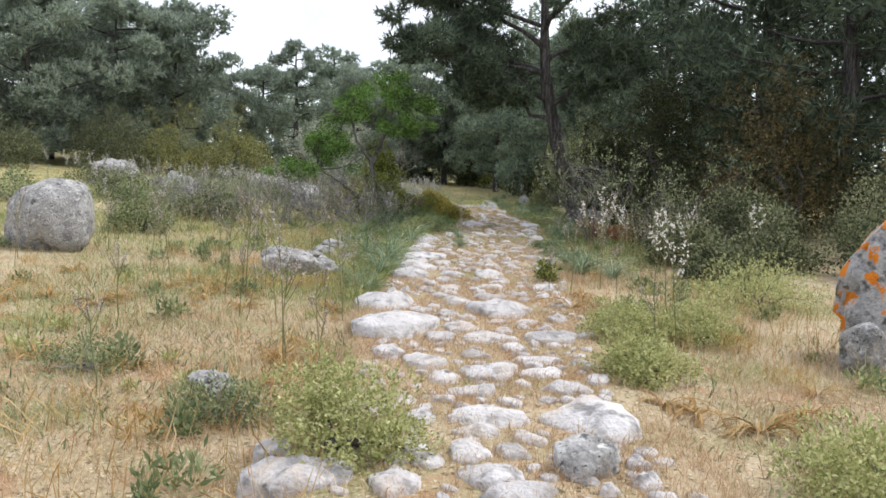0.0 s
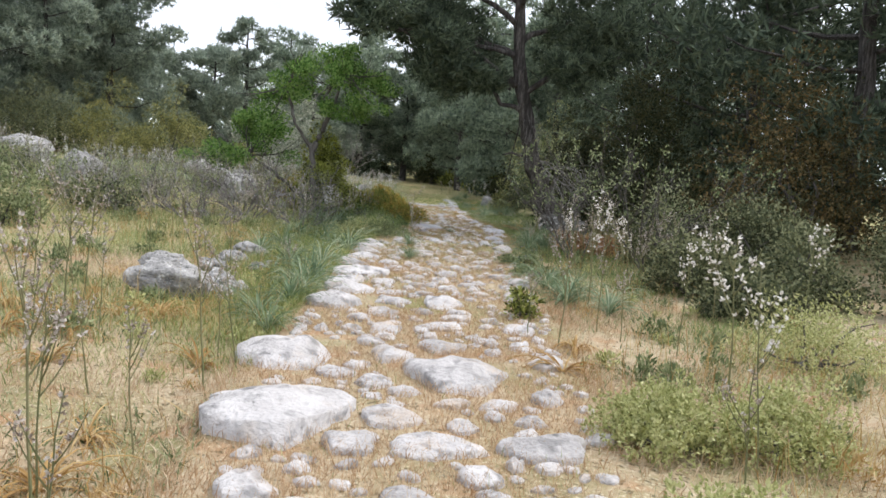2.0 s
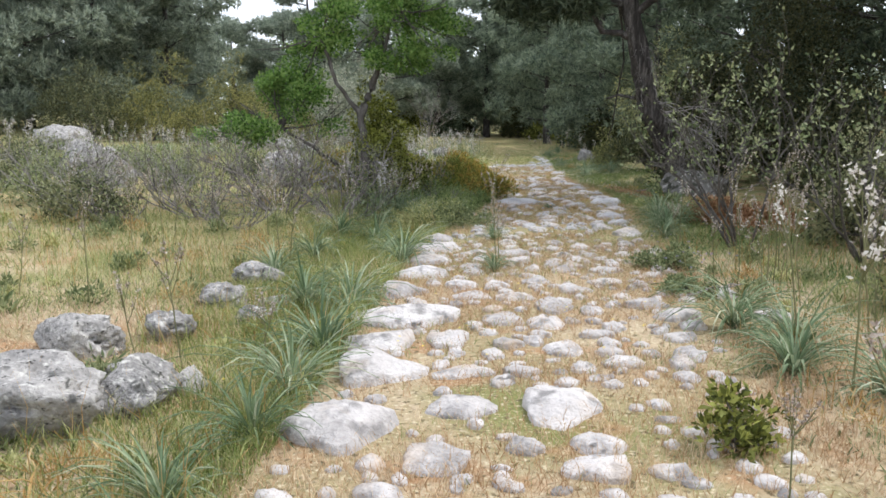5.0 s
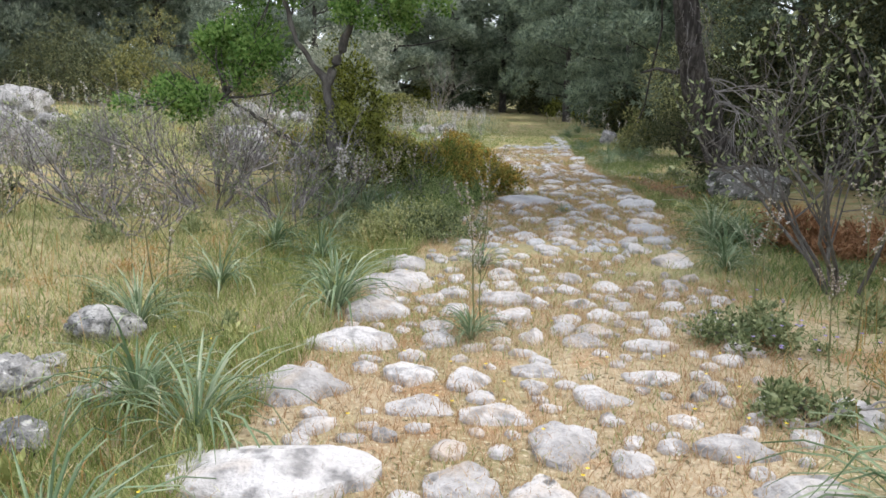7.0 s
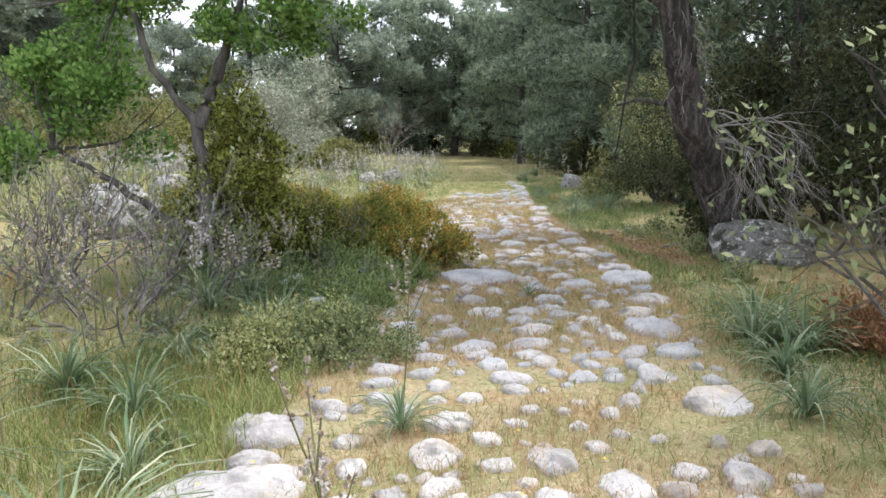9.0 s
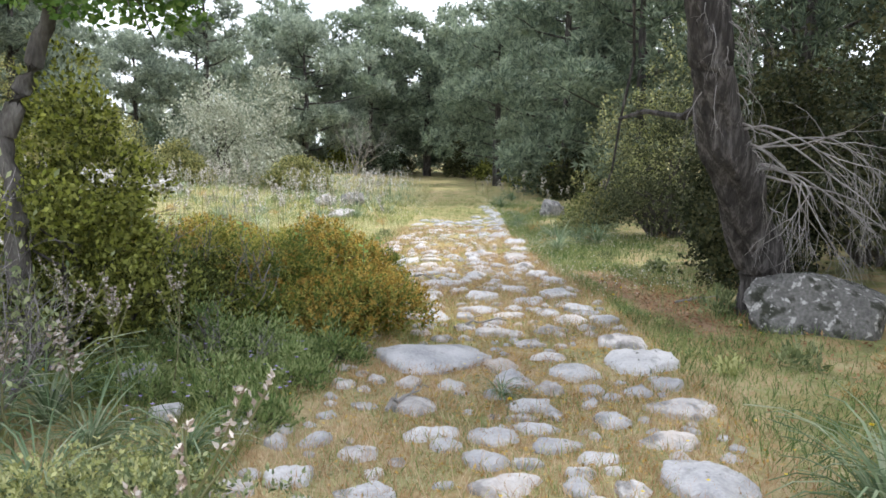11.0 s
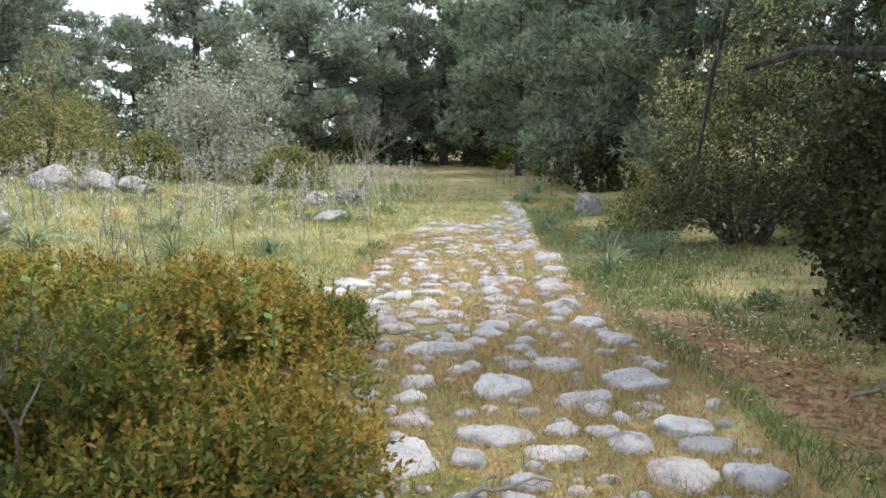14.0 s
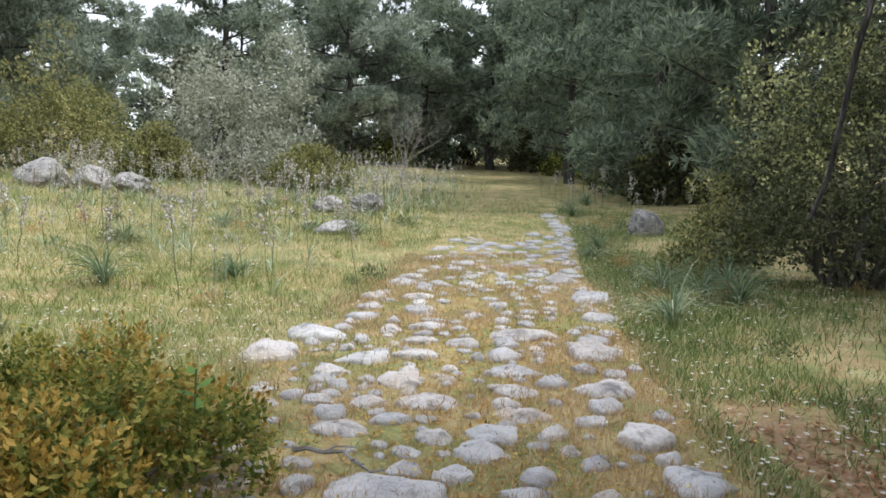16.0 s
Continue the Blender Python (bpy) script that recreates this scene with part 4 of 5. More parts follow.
def stalk_kind(i, h, branch, buds, size, petals, label, loose=0.006):
    r = np.random.default_rng(2100 + i)
    ob = thing("asphodel_stalk", Matrix(), label, "flower", "asphodel flower stalks")
    flower_stalk(ob, r, h, branch, buds, size, petals, loose)
    return ob


def scatter(kinds, places, seed, lo=0.8, hi=1.2, tilt=4):
    r = np.random.default_rng(3000 + seed)
    used = set()
    for x, y in places:
        k = int(r.integers(len(kinds)))
        s = r.uniform(lo, hi)
        m = at(x, y) @ pose(0, 0, 0, r.normal(0, tilt), r.normal(0, tilt), r.uniform(0, 360))
        if k in used:
            o = copy_thing(kinds[k], m)
        else:
            o = kinds[k]
            o.matrix_basis = m
            used.add(k)
        o.scale = (s, s, s)
    for i, o in enumerate(kinds):
        if i not in used:
            o.matrix_basis = at(-9 - i, 36)


scatter([clump_kind(0), clump_kind(1), clump_kind(2)],
        [(-0.05, 11.9), (0.05, 12.7), (-0.9, 15.8), (0.45, 15.95), (-0.65, 16.9), (0.0, 18.0), (0.25, 17.2), (3.0, 12.1), (3.35, 11.6), (3.0, 13.1), (3.3, 12.8), (4.0, 18.4), (3.8, 17.7), (4.3, 19.2), (4.1, 19.1), (4.4, 18.9),
         (0.2, 20.4), (-0.1, 20.2), (0.5, 20.1), (0.1, 13.9), (-0.35, 14.4), (-0.2, 9.9), (-0.35, 10.6), (-0.1, 11.2), (0.5, 19.5), (0.0, 19.0), (-0.5, 18.3), (1.0, 20.0),
         (5.3, 31.5), (5.6, 31.0), (5.9, 30.6), (6.1, 31.6), (4.9, 33.8), (5.2, 35.0), (0.5, 31.2), (-0.6, 30.4), (0.9, 37.0), (1.3, 35.5), (-1.5, 33.0), (5.6, 41), (5.8, 43), (6.4, 44), (-1.0, 36), (-2.5, 30.5), (-3.0, 29), (5.0, 29.8)], 1, 0.75, 1.15)
rs0 = np.random.default_rng(30)
scatter([clump_kind(5, True), clump_kind(6, True)],
        [(2.05, 5.0), (2.35, 4.7), (2.8, 5.0), (-0.9, 7.4), (-1.5, 8.6), (-1.9, 6.0), (-1.6, 9.3), (-0.6, 9.0), (-2.8, 8.5), (2.1, 8.9), (1.9, 5.2), (-2.4, 4.6), (-3.5, 7.0), (-1.2, 10.4), (2.4, 9.6), (-0.8, 6.0), (3.2, 5.6)] + [(rs0.uniform(-4.5, -0.5), rs0.uniform(4, 11)) for _ in range(22)], 2, 0.6, 1.0)
scatter([clump_kind(7)], [(1.4, 15.35), (1.55, 17.5)], 3, 0.55, 0.75)
scatter([clump_kind(8)], [(2.72, 20.95)], 8, 0.38, 0.4)
W_LAB, F_LAB = "tall asphodel stalk with open white star flowers", "tall asphodel stalk with faded buds and seed pods"
rs = np.random.default_rng(31)
scatter([stalk_kind(1, 1.15, 5, 6, 0.030, P_WHITE, W_LAB, 0.012), stalk_kind(2, 1.3, 7, 6, 0.032, P_WHITE, W_LAB, 0.012)],
        [(2.75, 7.5), (3.3, 9.6), (4.6, 9.9), (3.1, 11.6), (3.7, 11.9), (3.3, 12.7), (4.2, 10.8), (3.9, 12.9), (2.6, 6.9)], 4, 0.85, 1.1, 5)
scatter([stalk_kind(3, 0.95, 4, 10, 0.022, P_PALE, F_LAB), stalk_kind(4, 1.1, 6, 12, 0.022, P_PALE, F_LAB), stalk_kind(5, 0.8, 5, 14, 0.020, P_PALE, F_LAB)],
        [(-0.8, 6.4), (-0.85, 6.6), (-1.4, 8.0), (-1.5, 8.2), (-1.1, 8.1), (-1.6, 9.1), (-1.8, 9.0), (-1.4, 9.3), (-0.45, 8.3), (-0.3, 8.7), (-0.5, 9.2), (-2.4, 7.2), (-2.6, 9.8), (-0.5, 5.6), (-0.6, 7.2), (-1.9, 5.3), (1.42, 15.3), (1.45, 15.4), (1.55, 17.55),
         (2.2, 6.3), (3.0, 10.2), (2.9, 10.6), (-1.1, 12.4), (-0.9, 12.6), (-0.2, 12.0), (0.7, 20.9), (0.3, 20.7), (0.6, 20.4), (3.4, 13.5), (3.6, 14.0), (4.0, 13.0), (4.3, 13.6), (3.9, 14.4), (-0.8, 16.0), (2.1, 10.1), (2.3, 9.8)]
        + [(rs.uniform(-4.2, -0.2), rs.uniform(17.0, 21.0)) for _ in range(26)] + [(rs.uniform(3.4, 5.5), rs.uniform(12.5, 16.5)) for _ in range(24)]
        + [(rs.uniform(-5, -0.5), rs.uniform(10.0, 17.0)) for _ in range(14)], 5, 0.75, 1.1, 5)
S_LAB = "asphodel with a dense pale pinkish-white flower spike"
scatter([stalk_kind(6, 0.85, 2, 10, 0.036, P_SPIKE, S_LAB, 0.022), stalk_kind(7, 0.95, 3, 10, 0.036, P_SPIKE, S_LAB, 0.022), stalk_kind(8, 0.7, 3, 8, 0.032, P_PALE, S_LAB, 0.02)],
        [(rs.uniform(-7, 2.2), rs.uniform(30, 48)) for _ in range(110)] + [(rs.uniform(5.4, 9), rs.uniform(38, 50)) for _ in range(24)] + [(rs.uniform(-13, -3), rs.uniform(27, 43)) for _ in range(50)]
        + [(rs.uniform(-12, -4), rs.uniform(17, 27)) for _ in range(20)] + [(-0.15, 19.7), (0.05, 19.45), (0.2, 19.95), (-0.4, 20.05), (-0.05, 20.3), (0.45, 20.1)], 6, 0.7, 1.15, 5)


def far_asphodels(n, seed):
    """Asphodels of the far meadow, too many and too small to tell apart: leaf tufts and pale spikes."""
    r = np.random.default_rng(3900 + seed)
    k = r.integers(0, 90, n)
    cx, cy = r.uniform(-10, 2.6, 90), 30 + 24 * r.random(90) ** 0.7
    x, y = cx[k] + r.normal(0, 0.6, n), cy[k] + r.normal(0, 0.6, n)
    ok = off_path(x, y, 0.4)
    x, y = x[ok], y[ok]
    n = len(x)
    foot = np.stack([x, y, height(x, y)], -1)
    h = r.uniform(0.45, 1.0, n)
    lean = unit(np.stack([r.normal(0, 0.1, n), r.normal(0, 0.1, n), np.ones(n)], -1))
    f = np.repeat(r.uniform(0.62, 1.0, (n, 12)), 1, 1).reshape(-1)
    c = np.repeat(foot, 12, 0) + np.repeat(lean * h[:, None], 12, 0) * f[:, None] + r.normal(0, 0.02, (n * 12, 3))
    d = unit(r.normal(0, 1, (n * 12, 3)) + [0, 0, 0.7])
    sd = unit(np.cross(d, r.normal(0, 1, d.shape)))
    tagged(new("far_asphodel_flowers", mesh("far_asphodel_flowers", *blades(c, d, sd, 0.05 * r.uniform(0.6, 1.2, n * 12), 0.014), P_SPIKE)), "countless pale asphodel spikes across the open meadow", "flowers", kind="stuff")
    st = blades(foot, lean, np.tile([[1.0, 0, 0]], (n, 1)), h, 0.006)
    a = r.uniform(0, 6.28, n * 7)
    w = unit(np.stack([np.cos(a), np.sin(a), r.uniform(0.5, 1.6, n * 7)], -1))
    lv = blades(np.repeat(foot, 7, 0), w, unit(np.cross(w, [0, 0, 1.0])), r.uniform(0.25, 0.5, n * 7), 0.012, 0.25)
    tagged(new("far_asphodel_leaves", mesh("far_asphodel_leaves", *joined([(v, q.tolist()) for v, q in (st, lv)]), L_STRAP)), "grey-green asphodel leaves across the open meadow", "plants", kind="stuff")


def herb_kind(i, leaf, h, n, L, W, label):
    r = np.random.default_rng(2200 + i)
    ob = thing("meadow_weed", Matrix(), label, "weed", "meadow weeds")
    c, s = lobes(r, h * 0.8, h * 0.8, h, 14, 0.4)
    part("leaf_tuft", *foliage(r, c, s, n, L, W, core=0.9, upward=0.9), leaf, ob)
    return ob


W1, W2, W3 = "small grey-green weed tuft in the meadow", "dry brown seeded weed tuft in the meadow", "small olive-brown cushion weed"
weeds = [herb_kind(0, L_HERB, 0.22, 180, 0.065, 0.011, W1), herb_kind(1, L_DRYSTRAP, 0.22, 200, 0.07, 0.004, W2), herb_kind(2, L_THORN, 0.18, 180, 0.05, 0.010, W3), herb_kind(3, L_HERB, 0.3, 220, 0.075, 0.010, W1)]
spots = [(rs.normal(-2.2, 1.6), rs.uniform(3.5, 21)) for _ in range(150)] + [(rs.normal(3.6, 0.9), rs.uniform(4, 16)) for _ in range(70)] + [(rs.normal(-2, 3.5), rs.uniform(27, 48)) for _ in range(150)] + [(rs.normal(5.6, 0.7), rs.uniform(16, 40)) for _ in range(60)]
scatter(weeds, [(x, y) for x, y in spots if x < edge(y)[0] - 0.12 or x > edge(y)[1] + 0.1], 7, 0.5, 1.2, 8)


def grass(name, x, y, L, W, mat, label, seed, lean=0.35):
    r = np.random.default_rng(4000 + seed)
    n = len(x)
    b = np.stack([x, y, height(x, y) - 0.005], -1)
    way = unit(np.stack([r.normal(0, lean, n), r.normal(0, lean, n), np.ones(n)], -1))
    a = r.uniform(0, 6.28, n)
    side = np.stack([np.cos(a), np.sin(a), 0 * a], -1)
    ln = L * r.uniform(0.4, 1.3, n)
    mid = b + way * (ln * 0.55)[:, None]
    tip = mid + unit(way + np.stack([r.normal(0, 0.6, n), r.normal(0, 0.6, n), -0.2 * np.ones(n)], -1)) * (ln * 0.5)[:, None]
    w = (W * r.uniform(0.6, 1.3, n))[:, None]
    v = np.stack([b - side * w, b + side * w, mid + side * w * 0.7, mid - side * w * 0.7, tip], 1).reshape(-1, 3)
    i = np.arange(n)[:, None] * 5
    f = (i + [[0, 1, 2, 3]]).tolist() + (i + [[3, 2, 4]]).tolist()
    return tagged(new(name, mesh(name, v, f, mat)), label, "grass", kind="stuff")


def patchy(r, n, x0, x1, y0, y1, s, cut, sign=1, power=1.0):
    x, y = r.uniform(x0, x1, n), y0 + (y1 - y0) * r.random(n) ** power
    k = sign * wob(np.stack([x, y, 0 * x], -1), s) + r.normal(0, 0.25, n) > cut
    return x[k], y[k]


def off_path(x, y, gap=0.0):
    l, r = edge(y)
    return (x < l - gap) | (x > r + gap)


rg = np.random.default_rng(8)
far_asphodels(1000, 1)


def sward(name, n, cx, sx, y0, y1, s, cut, sign, L, W, mat, label, seed, lean=0.4, gap=0.02, power=1.0, x0=-99, x1=99):
    """Meadow grass round a line along y, thinning out to both sides and ends."""
    x = rg.normal(cx, sx, n)
    y = y0 + (y1 - y0) * rg.random(n) ** power + rg.normal(0, 0.8, n)
    k = sign * wob(np.stack([x, y, 0 * x], -1), s) + rg.normal(0, 0.25, n) > cut
    k &= off_path(x, y, gap) & (x > x0) & (x < x1)
    k &= ~((np.abs(x - 4.95) < 0.34 + 0.12 * wob(np.stack([x, y, 0 * x], -1), 2.0)) & (y > 22.7) & (y < 27.4) & (rg.random(n) < 0.9))
    grass(name, x[k], y[k], L, W, mat, label, seed, lean)


x, y = patchy(rg, 330000, -0.4, 4.8, -1.0, 34, 1.9, -0.3, 1, 1.1)
k = ~off_path(x, y, 0.25)
grass("dry_grass", x[k], y[k], 0.095, 0.0021, G_RUSTSTRAW, "short straw-coloured grass between the path stones", 1, 0.5)
x, y = patchy(rg, 90000, 0.2, 5.2, 12, 46, 1.4, -0.1, -1)
k = ~off_path(x, y, 0.2)
grass("path_grass", x[k], y[k], 0.09, 0.0028, G_GREEN, "short green grass between the path stones", 2, 0.5)
sward("dry_meadow_grass", 95000, -1.4, 2.4, 0.5, 18, 0.7, -0.15, 1, 0.12, 0.0026, G_STRAW, "thin straw-coloured meadow grass", 3, power=1.1, x1=1.0, lean=0.55)
sward("green_meadow_grass", 80000, -0.9, 2.2, 4, 22, 0.7, -0.1, -1, 0.14, 0.003, G_GREEN, "patchy green meadow grass", 4, power=0.8, x1=1.5, lean=0.5)
sward("lush_bank_grass", 60000, 0.2, 0.75, 10, 22, 0.9, -0.5, 1, 0.20, 0.003, G_LUSH, "lush green grass on the bank beside the causeway", 9, power=0.9, x1=1.9)
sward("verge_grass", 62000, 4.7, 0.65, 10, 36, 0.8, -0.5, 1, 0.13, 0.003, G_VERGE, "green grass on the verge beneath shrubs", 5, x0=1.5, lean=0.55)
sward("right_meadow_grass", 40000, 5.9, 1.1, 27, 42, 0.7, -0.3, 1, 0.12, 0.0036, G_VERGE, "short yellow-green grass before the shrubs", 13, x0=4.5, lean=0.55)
sward("dry_verge_grass", 34000, 2.8, 1.2, 2.5, 14, 0.8, -0.2, -1, 0.13, 0.003, G_STRAW, "dry straw-coloured grass on the verge", 6, x0=1.2, lean=0.55)
sward("far_meadow_grass", 90000, -0.8, 3.8, 26, 58, 0.6, -0.3, 1, 0.17, 0.0045, G_PALE, "pale green grass of the open meadow", 7, power=1.4, lean=0.5)
sward("fresh_meadow_grass", 80000, 0.0, 2.2, 25.5, 44, 0.6, -0.35, -1, 0.13, 0.0036, G_LUSH, "fresh green grass of the open meadow", 10, power=1.5, lean=0.5, x1=4.0)
sward("far_dry_grass", 20000, 1.0, 5.0, 24, 64, 0.5, 0.0, -1, 0.13, 0.005, G_STRAW, "dry grass of the open meadow", 8, gap=-3, power=1.2, lean=0.6, x1=5.0)
sward("left_slope_grass", 55000, -7.0, 2.8, 13, 44, 0.5, -0.4, 1, 0.2, 0.006, G_GREEN, "grey-green grass on the meadow slope", 14, lean=0.5, x1=-2.5)
sward("dry_grass_stalks", 5000, -1.6, 2.2, 3, 20, 0.9, -0.2, 1, 0.42, 0.0026, L_DRYSTRAP, "tall thin dry grass stalks", 11, power=1.0, lean=0.2, x1=1.0)
sward("verge_grass_stalks", 2500, 3.6, 1.0, 4, 16, 0.9, -0.2, 1, 0.42, 0.0026, L_DRYSTRAP, "tall thin dry grass stalks", 12, lean=0.2, x0=2.0)


sward("low_meadow_weeds", 26000, -1.6, 2.0, 3, 18, 1.1, 0.05, -1, 0.10, 0.0065, L_HERB, "low grey-green broad-leaved weeds among dry grass", 15, power=1.0, x1=0.2, lean=0.9)
sward("low_verge_weeds", 9000, 3.0, 0.9, 3, 15, 1.1, 0.05, -1, 0.10, 0.0065, L_HERB, "low grey-green broad-leaved weeds among dry grass", 16, x0=1.7, lean=0.9)
sward("curled_dry_leaves", 3500, -1.8, 1.8, 3, 14, 0.9, 0.0, 1, 0.30, 0.006, L_DRYSTRAP, "curled withered asphodel leaves in the meadow", 17, x1=0.0, lean=1.0)


def litter(name, n, cx, sx, y0, y1, label, seed, size=0.05, on_path=False):
    r = np.random.default_rng(4200 + seed)
    x, y = r.normal(cx, sx, n), r.uniform(y0, y1, n) + r.normal(0, 0.7, n)
    k = ~off_path(x, y, 0.1) if on_path else off_path(x, y, 0.25)
    x, y = x[k], y[k]
    n = len(x)
    d = unit(np.stack([r.normal(0, 1, n), r.normal(0, 1, n), r.normal(0.1, 0.2, n)], -1))
    sd = unit(np.cross(d, np.array([0, 0, 1.0]) + r.normal(0, 0.2, (n, 3))))
    return tagged(new(name, mesh(name, *blades(np.stack([x, y, height(x, y) + 0.012], -1), d, sd, size * r.uniform(0.6, 1.4, n), size * 0.24), L_RUST if on_path else L_FERN)), label, "leaf litter", kind="stuff")


litter("leaf_litter", 4500, 5.15, 0.5, 22.5, 27, "reddish-brown leaf and needle litter under the shrubs", 1)
litter("needle_litter", 26000, 3.2, 0.9, 20, 32, "orange-brown needle and leaf litter between the stones", 3, 0.032, True)
litter("path_litter", 5000, 6.5, 1.0, 14, 22, "reddish-brown leaf and needle litter under the shrubs", 2)


def flowers(name, x, y, hgt, size, mat, label, seed):
    r = np.random.default_rng(4100 + seed)
    n = len(x)
    b = np.stack([x, y, height(x, y) + hgt * r.uniform(0.5, 1.2, n)], -1)
    c = np.repeat(b, 5, 0)
    a = np.tile(np.arange(5) * 1.2566, n) + np.repeat(r.uniform(0, 6, n), 5)
    d = unit(np.stack([np.cos(a), np.sin(a), 0.35 + 0 * a], -1))
    sd = np.stack([-np.sin(a), np.cos(a), 0 * a], -1)
    return tagged(new(name, mesh(name, *blades(c, d, sd, size, size * 0.4), mat)), label, "flowers", kind="stuff")


x, y = patchy(rg, 900, -2, 6, 12, 34, 0.8, 0.2)
flowers("yellow_flowers", x, y, 0.12, 0.012, P_YELLOW, "tiny yellow meadow flowers", 1)
x, y = patchy(rg, 9000, -4, 7, 24, 42, 0.7, -0.2)
k = off_path(x, y, -0.2)
flowers("white_flowers", x[k], y[k], 0.16, 0.016, P_WHITE, "tiny white daisies in the meadow", 2)

rv = np.random.default_rng(71)
flowers("violet_flowers", rv.uniform(-0.3, 1.5, 90), rv.uniform(20.2, 21.9, 90), 0.24, 0.017, P_VIOLET, "small violet flowers among green weeds", 3)
flowers("violet_verge_flowers", rv.uniform(2.9, 3.6, 30), rv.uniform(14.6, 15.7, 30), 0.3, 0.015, P_VIOLET, "small violet flowers on a leafy herb", 4)

